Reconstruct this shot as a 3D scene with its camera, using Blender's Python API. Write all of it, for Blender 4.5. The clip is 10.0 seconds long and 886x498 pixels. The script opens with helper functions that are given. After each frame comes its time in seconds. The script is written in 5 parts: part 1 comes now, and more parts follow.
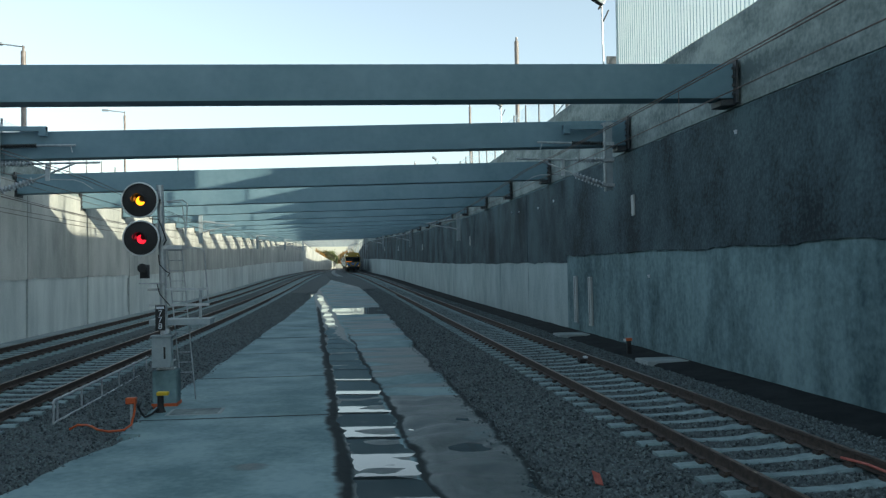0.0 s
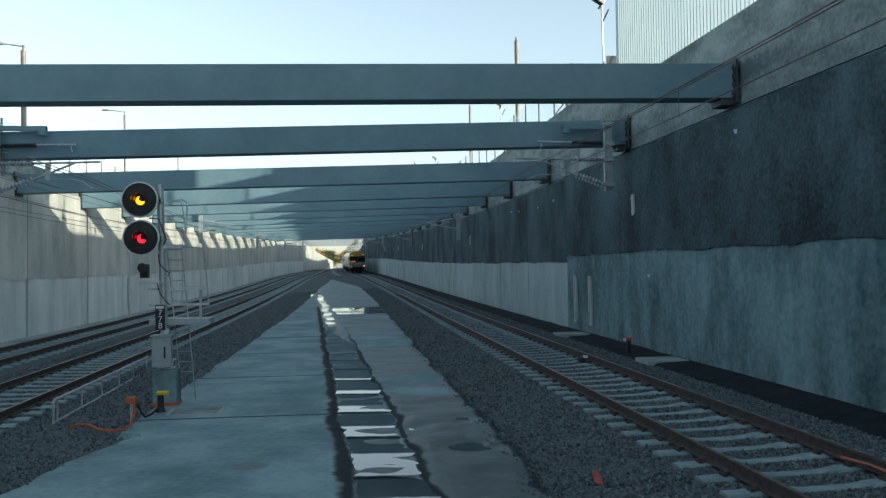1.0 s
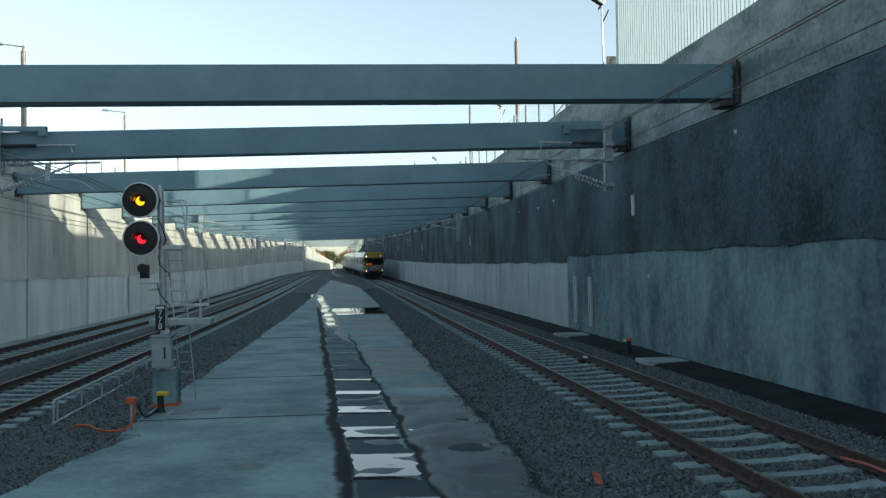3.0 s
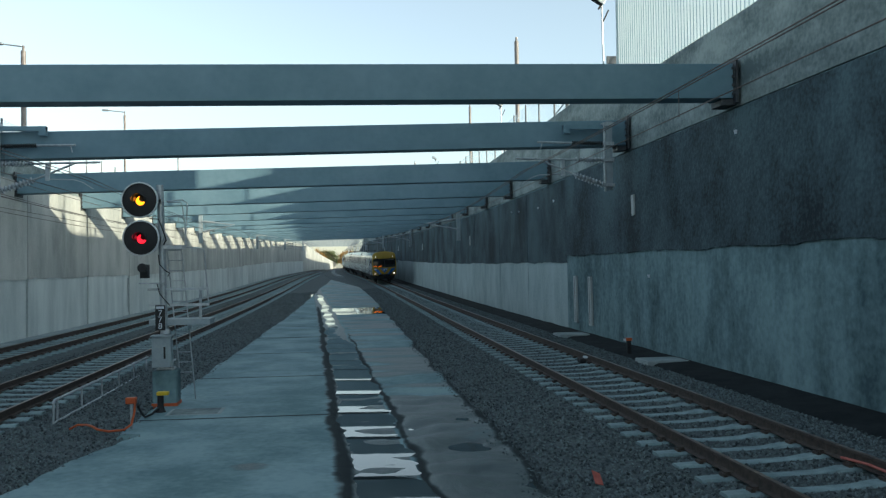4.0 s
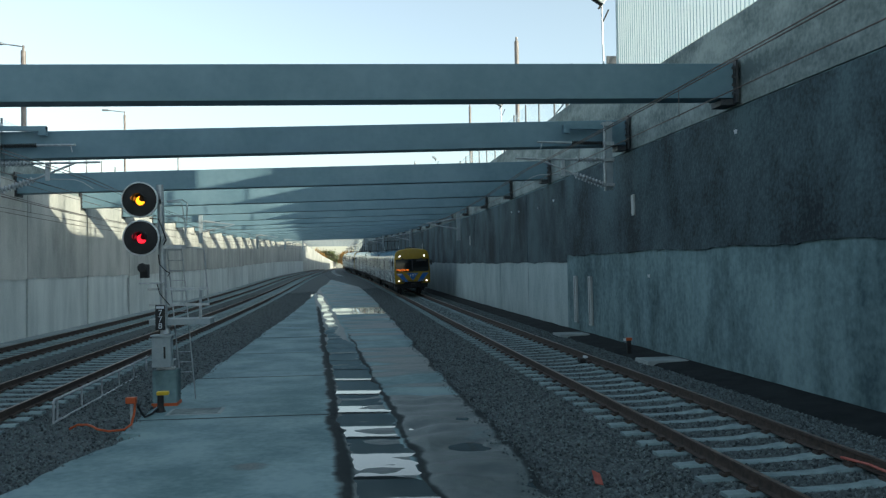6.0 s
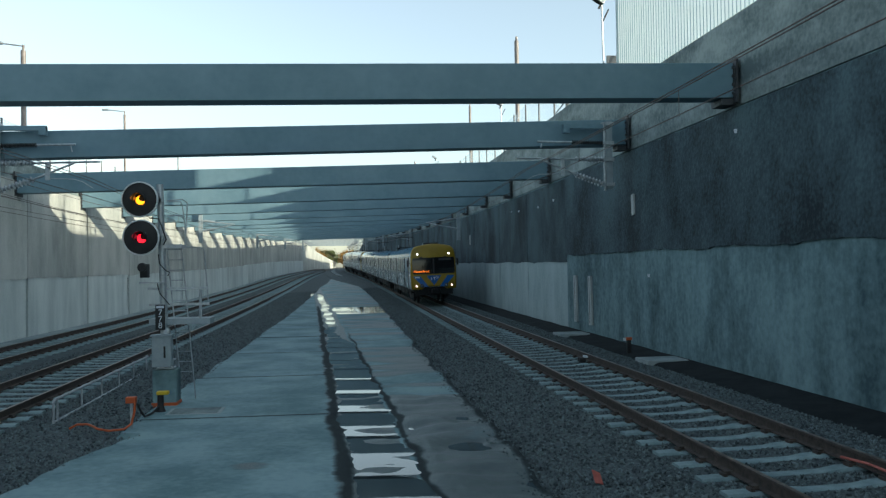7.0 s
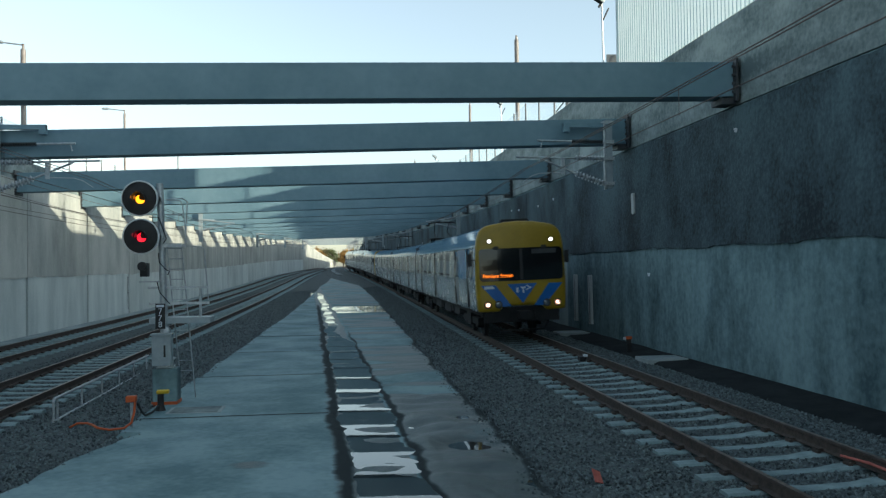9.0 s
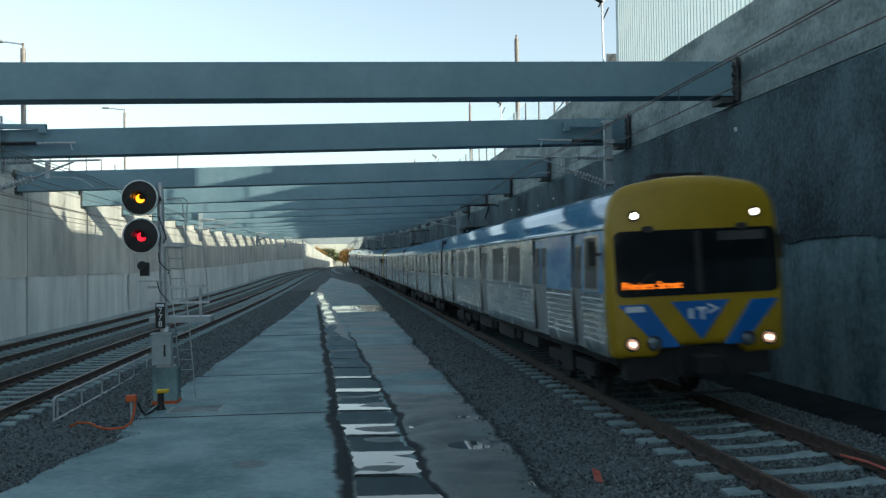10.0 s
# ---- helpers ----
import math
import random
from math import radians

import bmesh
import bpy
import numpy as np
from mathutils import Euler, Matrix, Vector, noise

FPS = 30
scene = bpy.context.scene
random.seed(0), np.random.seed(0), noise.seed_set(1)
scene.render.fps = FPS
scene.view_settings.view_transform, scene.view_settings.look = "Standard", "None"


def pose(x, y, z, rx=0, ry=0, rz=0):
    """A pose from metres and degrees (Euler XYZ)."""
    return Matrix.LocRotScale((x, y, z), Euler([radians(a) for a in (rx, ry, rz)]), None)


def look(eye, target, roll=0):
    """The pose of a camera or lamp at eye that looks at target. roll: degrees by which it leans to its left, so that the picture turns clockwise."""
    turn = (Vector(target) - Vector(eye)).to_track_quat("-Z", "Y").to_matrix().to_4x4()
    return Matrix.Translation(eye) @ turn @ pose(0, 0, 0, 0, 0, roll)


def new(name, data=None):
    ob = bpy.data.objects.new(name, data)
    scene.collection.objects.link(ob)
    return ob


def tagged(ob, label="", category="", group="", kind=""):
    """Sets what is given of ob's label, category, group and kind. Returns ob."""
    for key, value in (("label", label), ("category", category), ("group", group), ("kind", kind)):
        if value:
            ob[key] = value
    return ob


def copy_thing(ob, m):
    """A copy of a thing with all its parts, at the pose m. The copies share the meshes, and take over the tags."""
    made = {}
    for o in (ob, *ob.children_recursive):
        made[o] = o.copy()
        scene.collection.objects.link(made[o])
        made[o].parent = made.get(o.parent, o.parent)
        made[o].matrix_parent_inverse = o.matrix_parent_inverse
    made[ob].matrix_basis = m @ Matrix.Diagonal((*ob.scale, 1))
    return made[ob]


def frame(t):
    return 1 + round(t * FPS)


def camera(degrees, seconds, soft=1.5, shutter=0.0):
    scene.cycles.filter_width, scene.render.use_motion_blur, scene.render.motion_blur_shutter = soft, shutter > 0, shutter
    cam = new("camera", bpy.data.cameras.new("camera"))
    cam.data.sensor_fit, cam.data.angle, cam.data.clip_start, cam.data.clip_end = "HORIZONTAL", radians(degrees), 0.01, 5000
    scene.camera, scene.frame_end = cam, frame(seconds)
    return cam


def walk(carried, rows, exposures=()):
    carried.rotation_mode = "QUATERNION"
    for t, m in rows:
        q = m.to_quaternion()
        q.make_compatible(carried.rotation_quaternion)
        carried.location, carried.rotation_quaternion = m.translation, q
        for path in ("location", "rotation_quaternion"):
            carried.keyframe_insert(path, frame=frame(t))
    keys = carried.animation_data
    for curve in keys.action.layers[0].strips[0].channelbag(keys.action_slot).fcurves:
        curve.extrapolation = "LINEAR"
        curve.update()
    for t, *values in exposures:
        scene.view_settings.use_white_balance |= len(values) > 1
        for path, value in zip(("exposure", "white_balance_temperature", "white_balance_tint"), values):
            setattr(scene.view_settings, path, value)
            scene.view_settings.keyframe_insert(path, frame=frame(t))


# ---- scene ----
# ---------------------------------------------------------------- camera
EYE_Z = 2.48
YAW, TILT, ROLL = 6.56, 1.16, -0.85


def view(down):
    a, b = radians(YAW), radians(TILT - down)
    return look((0, 0, EYE_Z), (math.sin(a) * math.cos(b), math.cos(a) * math.cos(b), EYE_Z + math.sin(b)), ROLL)


cam = camera(55.2, 10.0, soft=1.3, shutter=0.5)
PIX = 0.0382
walk(cam, [(t, view(p * PIX)) for t, p in (
    (0, 0), (0.5, 0.2), (1, 0.8), (1.5, 1.1), (2, 1.0), (2.5, 0.2), (3.2, 0.0), (4, 0.2), (4.5, 1.0), (5, 1.0), (5.5, 0.4),
    (6.2, 0.6), (7, 1.2), (7.5, 1.3), (8, 2.0), (8.5, 2.6), (9, 3.0), (9.5, 3.2), (10, 4.2))],
    exposures=[(0, 1.2, 6250, 1), (10, 1.2, 6250, 1)])

# ---------------------------------------------------------------- light
TO_SUN = Vector((4.9, -2.7, 1.0)).normalized()
world = bpy.data.worlds.new("sky")
scene.world = world
world.use_nodes = True
wn = world.node_tree.nodes
sky = wn.new("ShaderNodeTexSky")
sky.sky_type = "NISHITA"
sky.sun_disc = False
sky.sun_elevation = math.asin(TO_SUN.z)
sky.sun_rotation = math.atan2(TO_SUN.x, TO_SUN.y)
sky.air_density, sky.dust_density, sky.ozone_density = 1.0, 1.0, 2.0
haze = wn.new("ShaderNodeHueSaturation")
haze.inputs["Saturation"].default_value = 0.56
world.node_tree.links.new(sky.outputs[0], haze.inputs["Color"])
world.node_tree.links.new(haze.outputs[0], wn["Background"].inputs[0])
wn["Background"].inputs[1].default_value = 0.15
sun_data = bpy.data.lights.new("sun", "SUN")
sun_data.energy, sun_data.angle, sun_data.color = 3.0, radians(0.53), (1.0, 0.86, 0.68)
sun = new("sun", sun_data)
sun.matrix_world = look(TO_SUN * 50, (0, 0, 0))


# ---------------------------------------------------------------- the line of the cutting: a slow bend and a slow rise far off
def ramp_path(s, s0, k, s1, s2, end):
    """Straight to s0, then an even bend to s1, easing by s2 to the slope end; gives offset and slope."""
    if s <= s0:
        return 0.0, 0.0
    if s <= s1:
        return k * (s - s0) ** 2, 2 * k * (s - s0)
    o, m = k * (s1 - s0) ** 2, 2 * k * (s1 - s0)
    if s <= s2:
        d = s - s1
        c = (end - m) / (s2 - s1)
        return o + m * d + c * d * d / 2, m + c * d
    d = s2 - s1
    return o + (m + end) / 2 * d + end * (s - s2), end


def bend(s):
    return -ramp_path(s, 45, 3.0e-4, 150, 186, 0.010)[0]


def rise(s):
    return ramp_path(s, 40, 1.3e-4, 120, 180, 0.009)[0]


def share(x):
    """The right side of the cutting bends left; the far side closes in a little."""
    return min(1.0, max(-0.35, 1.0 + x * 1.35 / 7.0))


def closing(x, s):
    """Far off, the other side draws in towards the line."""
    return 2.0e-4 * max(0.0, s - 130) ** 2 * min(1.0, max(0.0, (-x - 2.0) / 5.0))


def W(x, s, z):
    return (x + bend(s) * share(x) + closing(x, s), s, z + rise(s))


def heading(s):
    return math.degrees(math.atan(ramp_path(s, 45, 3.0e-4, 150, 186, 0.010)[1]))


def steps(a, b, far=6.0):
    """Stations from a to b, close together only where the line bends."""
    if b <= 45:
        return [a, b]
    out = [a] if a < 45 else []
    s = max(a, 45.0)
    while s < b - 0.01:
        out.append(s)
        s += far
    return out + [b]


# ---------------------------------------------------------------- mesh building
class Mesh:
    def __init__(self):
        self.v, self.f, self.m = [], [], []

    def face(self, idx, m=0):
        self.f.append(idx)
        self.m.append(m)

    def box(self, x0, x1, y0, y1, z0, z1, xf=None, m=0):
        n = len(self.v)
        for z in (z0, z1):
            for x, y in ((x0, y0), (x1, y0), (x1, y1), (x0, y1)):
                self.v.append(tuple(xf @ Vector((x, y, z))) if xf else (x, y, z))
        for q in ((3, 2, 1, 0), (4, 5, 6, 7), (0, 1, 5, 4), (1, 2, 6, 5), (2, 3, 7, 6), (3, 0, 4, 7)):
            self.face([n + i for i in q], m)
        return self

    def cbox(self, c, size, xf=None, m=0):
        a, b, d = c
        x, y, z = (k / 2 for k in size)
        return self.box(a - x, a + x, b - y, b + y, d - z, d + z, xf, m)

    def sweep(self, profile, stations, warp=True, m=0, caps=True):
        """A closed profile of (x, z), counter-clockwise as seen from -y, carried along y."""
        n, k = len(self.v), len(profile)
        for s in stations:
            for x, z in profile:
                self.v.append(W(x, s, z) if warp else (x, s, z))
        for i in range(len(stations) - 1):
            for j in range(k):
                a, b = n + i * k + j, n + i * k + (j + 1) % k
                self.face([a, b, b + k, a + k], m)
        if caps:
            self.face([n + j for j in reversed(range(k))], m)
            e = n + (len(stations) - 1) * k
            self.face([e + j for j in range(k)], m)
        return self

    def wbox(self, x0, x1, s0, s1, z0, z1, m=0):
        return self.sweep([(x0, z0), (x1, z0), (x1, z1), (x0, z1)], steps(s0, s1), m=m)

    def tube(self, pts, r, n=8, m=0, r1=None):
        pts = [Vector(p) for p in pts]
        base = len(self.v)
        r1 = r if r1 is None else r1
        prev = None
        for i, p in enumerate(pts):
            d = (pts[min(i + 1, len(pts) - 1)] - pts[max(i - 1, 0)]).normalized()
            if prev is None:
                u = d.cross(Vector((0, 0, 1)))
                if u.length < 0.05:
                    u = d.cross(Vector((1, 0, 0)))
            else:
                u = prev - d * prev.dot(d)
            u.normalize()
            prev = u
            w = d.cross(u)
            rr = r + (r1 - r) * i / (len(pts) - 1)
            for j in range(n):
                a = 2 * math.pi * j / n
                self.v.append(tuple(p + (u * math.cos(a) + w * math.sin(a)) * rr))
        for i in range(len(pts) - 1):
            for j in range(n):
                a, b = base + i * n + j, base + i * n + (j + 1) % n
                self.face([a, b, b + n, a + n], m)
        self.face([base + j for j in reversed(range(n))], m)
        e = base + (len(pts) - 1) * n
        self.face([e + j for j in range(n)], m)
        return self

    def lathe(self, prof, origin, axis, n=24, m=0):
        """prof: (radius, distance along axis)."""
        o, d = Vector(origin), Vector(axis).normalized()
        u = d.cross(Vector((0, 0, 1)))
        if u.length < 0.05:
            u = d.cross(Vector((1, 0, 0)))
        u.normalize()
        w = d.cross(u)
        base = len(self.v)
        for r, h in prof:
            for j in range(n):
                a = 2 * math.pi * j / n
                self.v.append(tuple(o + d * h + (u * math.cos(a) + w * math.sin(a)) * r))
        for i in range(len(prof) - 1):
            for j in range(n):
                a, b = base + i * n + j, base + i * n + (j + 1) % n
                self.face([a, b, b + n, a + n], m)
        self.face([base + j for j in reversed(range(n))], m)
        e = base + (len(prof) - 1) * n
        self.face([e + j for j in range(n)], m)
        return self

    def plate(self, outline, thick, xf=None, m=0):
        """A plane outline of (x, z) in the xz plane, given thickness along y from 0 to thick."""
        n, k = len(self.v), len(outline)
        for y in (0, thick):
            for x, z in outline:
                p = Vector((x, y, z))
                self.v.append(tuple(xf @ p) if xf else tuple(p))
        self.face([n + j for j in range(k)], m)
        self.face([n + k + j for j in reversed(range(k))], m)
        for j in range(k):
            a, b = n + j, n + (j + 1) % k
            self.face([b, a, a + k, b + k], m)
        return self

    def data(self, name, mats, smooth=False, recalc=True):
        me = bpy.data.meshes.new(name)
        me.from_pydata(self.v, [], self.f)
        for k in mats if isinstance(mats, (list, tuple)) else [mats]:
            me.materials.append(k)
        if any(self.m):
            me.polygons.foreach_set("material_index", self.m)
        if recalc:
            bm = bmesh.new()
            bm.from_mesh(me)
            bmesh.ops.recalc_face_normals(bm, faces=bm.faces)
            bm.to_mesh(me)
            bm.free()
        if smooth:
            me.shade_smooth()
            me.set_sharp_from_angle(angle=radians(40))
        return me


def part(name, mb, mats=None, parent=None, label="", smooth=False, bevel=0.0, at=None):
    ob = new(name, mb.data(name, mats, smooth) if isinstance(mb, Mesh) else mb)
    if parent:
        ob.parent = parent
    if label:
        ob["label"] = label
    if at is not None:
        ob.matrix_basis = at
    if bevel:
        mod = ob.modifiers.new("bevel", "BEVEL")
        mod.width, mod.segments, mod.limit_method = bevel, 2, "ANGLE"
    return ob


def thing(name, at=None, label="", category="", group="", kind=""):
    ob = new(name)
    ob.empty_display_size = 0.2
    if at is not None:
        ob.matrix_basis = at
    return tagged(ob, label, category, group, kind)


# ---------------------------------------------------------------- materials
def material(name, c1, c2, rough=0.7, metal=0.0, scale=3.0, fine=40.0, bump=0.2, stretch=(1, 1, 1), spread=0.5,
             coords="Object", rough2=None, per_object=0.0, dist=0.01):
    mt = bpy.data.materials.new(name)
    mt.use_nodes = True
    nt = mt.node_tree
    N, L = nt.nodes, nt.links
    bsdf = N["Principled BSDF"]
    tc = N.new("ShaderNodeTexCoord")
    mp = N.new("ShaderNodeMapping")
    mp.inputs["Scale"].default_value = stretch
    L.new(tc.outputs[coords], mp.inputs[0])
    n1 = N.new("ShaderNodeTexNoise")
    n1.inputs["Scale"].default_value, n1.inputs["Detail"].default_value, n1.inputs["Roughness"].default_value = scale, 6, 0.6
    n2 = N.new("ShaderNodeTexNoise")
    n2.inputs["Scale"].default_value, n2.inputs["Detail"].default_value = fine, 4
    L.new(mp.outputs[0], n1.inputs[0])
    L.new(tc.outputs[coords], n2.inputs[0])
    mix = N.new("ShaderNodeMath")
    mix.operation = "MULTIPLY_ADD"
    mix.inputs[1].default_value = 0.35
    L.new(n2.outputs[0], mix.inputs[0])
    L.new(n1.outputs[0], mix.inputs[2])
    ramp = N.new("ShaderNodeValToRGB")
    ramp.color_ramp.elements[0].position, ramp.color_ramp.elements[1].position = 0.67 - spread * 0.35, 0.67 + spread * 0.35
    ramp.color_ramp.elements[0].color, ramp.color_ramp.elements[1].color = (*c1, 1), (*c2, 1)
    L.new(mix.outputs[0], ramp.inputs[0])
    col = ramp.outputs[0]
    if per_object:
        oi = N.new("ShaderNodeObjectInfo")
        hsv = N.new("ShaderNodeHueSaturation")
        mr = N.new("ShaderNodeMapRange")
        mr.inputs[3].default_value, mr.inputs[4].default_value = 1 - per_object, 1 + per_object
        L.new(oi.outputs["Random"], mr.inputs[0])
        L.new(mr.outputs[0], hsv.inputs["Value"])
        L.new(col, hsv.inputs["Color"])
        col = hsv.outputs[0]
    L.new(col, bsdf.inputs["Base Color"])
    rr = N.new("ShaderNodeMapRange")
    rr.inputs[1].default_value, rr.inputs[2].default_value = 0.35, 0.65
    rr.inputs[3].default_value, rr.inputs[4].default_value = rough, rough if rough2 is None else rough2
    L.new(n1.outputs[0], rr.inputs[0])
    L.new(rr.outputs[0], bsdf.inputs["Roughness"])
    bsdf.inputs["Metallic"].default_value = metal
    if bump:
        bp = N.new("ShaderNodeBump")
        bp.inputs["Strength"].default_value, bp.inputs["Distance"].default_value = bump, dist
        L.new(mix.outputs[0], bp.inputs["Height"])
        L.new(bp.outputs[0], bsdf.inputs["Normal"])
    return mt


def glow(name, color, strength):
    mt = bpy.data.materials.new(name)
    mt.use_nodes = True
    b = mt.node_tree.nodes["Principled BSDF"]
    b.inputs["Base Color"].default_value = (*color, 1)
    b.inputs["Emission Color"].default_value = (*color, 1)
    b.inputs["Emission Strength"].default_value = strength
    return mt


def glass(name, color, alpha):
    mt = bpy.data.materials.new(name)
    mt.use_nodes = True
    b = mt.node_tree.nodes["Principled BSDF"]
    b.inputs["Base Color"].default_value = (*color, 1)
    b.inputs["Roughness"].default_value = 0.04
    b.inputs["Alpha"].default_value = alpha
    return mt


CONCRETE = material("concrete", (0.22, 0.265, 0.265), (0.35, 0.395, 0.39), 0.85, scale=0.8, fine=30, bump=0.25)
SMOOTH_PANEL = material("cast_panel_concrete", (0.26, 0.34, 0.35), (0.42, 0.51, 0.515), 0.8, scale=0.55, fine=9, bump=0.3, stretch=(1, 1, 0.5), per_object=0.12)
SHOTCRETE = material("shotcrete", (0.009, 0.019, 0.025), (0.066, 0.108, 0.124), 0.9, spread=0.36, scale=0.33, fine=11, bump=1.0, stretch=(1, 1, 0.7), per_object=0.12, dist=0.06)
LEFT_SHOTCRETE = material("grey_shotcrete", (0.25, 0.27, 0.25), (0.46, 0.475, 0.44), 0.9, scale=0.6, fine=22, bump=0.7, stretch=(1, 1, 0.4), per_object=0.1, dist=0.03)
CAP = material("capping_concrete", (0.07, 0.10, 0.105), (0.26, 0.31, 0.305), 0.85, scale=0.9, fine=9, bump=0.4, spread=0.46, stretch=(1, 0.5, 1.2))
SLAB = material("slab_concrete", (0.155, 0.205, 0.21), (0.29, 0.345, 0.345), 0.75, scale=0.45, fine=12, bump=0.15, rough2=0.6)
WET_SLAB = material("wet_concrete", (0.045, 0.06, 0.06), (0.17, 0.205, 0.2), 0.22, scale=1.6, fine=9, bump=0.35, rough2=0.6, stretch=(0.5, 1, 1))
ASPHALT = material("asphalt", (0.005, 0.008, 0.009), (0.016, 0.021, 0.023), 0.95, scale=2, fine=40, bump=0.8)
BALLAST = material("ballast", (0.022, 0.032, 0.035), (0.095, 0.125, 0.13), 0.9, scale=9, fine=28, bump=1.0, spread=0.8, dist=0.03)
SLEEPER = material("sleeper_concrete", (0.135, 0.2, 0.21), (0.235, 0.32, 0.33), 0.85, scale=5, fine=60, bump=0.2, per_object=0.1)
RUST = material("rusty_rail", (0.026, 0.021, 0.018), (0.075, 0.056, 0.045), 0.8, scale=12, fine=90, bump=0.3)
RAILTOP = material("worn_rail_head", (0.13, 0.09, 0.07), (0.3, 0.24, 0.2), 0.4, 0.8, scale=12, fine=90, bump=0.05)
BEAM = material("painted_steel", (0.105, 0.19, 0.235), (0.155, 0.25, 0.30), 0.5, 0.0, scale=0.6, fine=5, bump=0.04)
DARKSTEEL = material("dark_steel", (0.03, 0.035, 0.04), (0.07, 0.075, 0.08), 0.6, 0.2, scale=4, fine=30, bump=0.1)
GALV = material("galvanised_steel", (0.3, 0.33, 0.35), (0.46, 0.5, 0.52), 0.45, 0.5, scale=9, fine=40, bump=0.05)
WATER = material("rain_water", (0.02, 0.024, 0.024), (0.035, 0.04, 0.04), 0.01, scale=1.5, fine=4, bump=0.012)
DIRT = material("dirt", (0.04, 0.037, 0.033), (0.09, 0.085, 0.075), 0.95, scale=2, fine=30, bump=0.5)
ASPHALT.node_tree.nodes["Principled BSDF"].inputs["Specular IOR Level"].default_value = 0.2
MUD = material("wet_silt", (0.012, 0.018, 0.019), (0.05, 0.062, 0.062), 0.5, scale=3, fine=25, bump=0.5, rough2=0.85)
LEFT_PANEL = material("pale_panel_concrete", (0.40, 0.46, 0.45), (0.62, 0.67, 0.64), 0.8, scale=0.8, fine=14, bump=0.25, stretch=(1, 1, 0.25), per_object=0.08)


def strip_material():
    """Worn concrete whose wetness and silt follow two values stored on the mesh, broken up by noise."""
    mt = material("strip_concrete", (0.105, 0.185, 0.20), (0.22, 0.325, 0.34), 0.75, scale=0.6, fine=9, bump=0.25, spread=0.4)
    nt = mt.node_tree
    N, L = nt.nodes, nt.links
    b = N["Principled BSDF"]
    col = b.inputs["Base Color"].links[0].from_socket
    rough = b.inputs["Roughness"].links[0].from_socket
    tc = N.new("ShaderNodeTexCoord")
    n = N.new("ShaderNodeTexNoise")
    n.inputs["Scale"].default_value, n.inputs["Detail"].default_value, n.inputs["Roughness"].default_value = 2.2, 8, 0.65
    mp = N.new("ShaderNodeMapping")
    mp.inputs["Scale"].default_value = (0.6, 1.3, 1)
    L.new(tc.outputs["Object"], mp.inputs[0])
    L.new(mp.outputs[0], n.inputs[0])
    for name, colour, r, lo, hi in (("wet", (0.036, 0.062, 0.064), 0.36, 0.42, 0.72), ("silt", (0.012, 0.021, 0.023), 0.9, 0.32, 0.68)):
        at = N.new("ShaderNodeAttribute")
        at.attribute_name = name
        add = N.new("ShaderNodeMath")
        add.operation = "MULTIPLY_ADD"
        add.inputs[1].default_value = 0.9
        L.new(n.outputs[0], add.inputs[0])
        sh = N.new("ShaderNodeMath")
        sh.operation = "SUBTRACT"
        sh.inputs[1].default_value = 0.45
        L.new(at.outputs["Fac"], sh.inputs[0])
        L.new(sh.outputs[0], add.inputs[2])
        mr = N.new("ShaderNodeMapRange")
        mr.inputs[1].default_value, mr.inputs[2].default_value = lo, hi
        L.new(add.outputs[0], mr.inputs[0])
        mx = N.new("ShaderNodeMix")
        mx.data_type = "RGBA"
        L.new(mr.outputs[0], mx.inputs[0])
        L.new(col, mx.inputs[6])
        mx.inputs[7].default_value = (*colour, 1)
        col = mx.outputs[2]
        mf = N.new("ShaderNodeMix")
        L.new(mr.outputs[0], mf.inputs[0])
        L.new(rough, mf.inputs[2])
        mf.inputs[3].default_value = r
        rough = mf.outputs[0]
    L.new(col, b.inputs["Base Color"])
    L.new(rough, b.inputs["Roughness"])
    b.inputs["Specular IOR Level"].default_value = 0.3
    pit = N.new("ShaderNodeTexNoise")
    pit.inputs["Scale"].default_value, pit.inputs["Detail"].default_value, pit.inputs["Roughness"].default_value = 5.0, 10, 0.75
    L.new(tc.outputs["Object"], pit.inputs[0])
    bp = N.new("ShaderNodeBump")
    bp.inputs["Strength"].default_value, bp.inputs["Distance"].default_value = 0.5, 0.03
    L.new(pit.outputs[0], bp.inputs["Height"])
    L.new(b.inputs["Normal"].links[0].from_socket, bp.inputs["Normal"])
    L.new(bp.outputs[0], b.inputs["Normal"])
    return mt


STRIP = strip_material()

# ---------------------------------------------------------------- land and cutting floor
RX, LX = 9.2, -13.8          # faces of the two retaining walls
TRACK_R, TRACK_A, TRACK_B = 5.66, -7.6, -11.6
Z_R, Z_L = 0.0, -0.25        # rail tops
SLAB_Z = -0.30


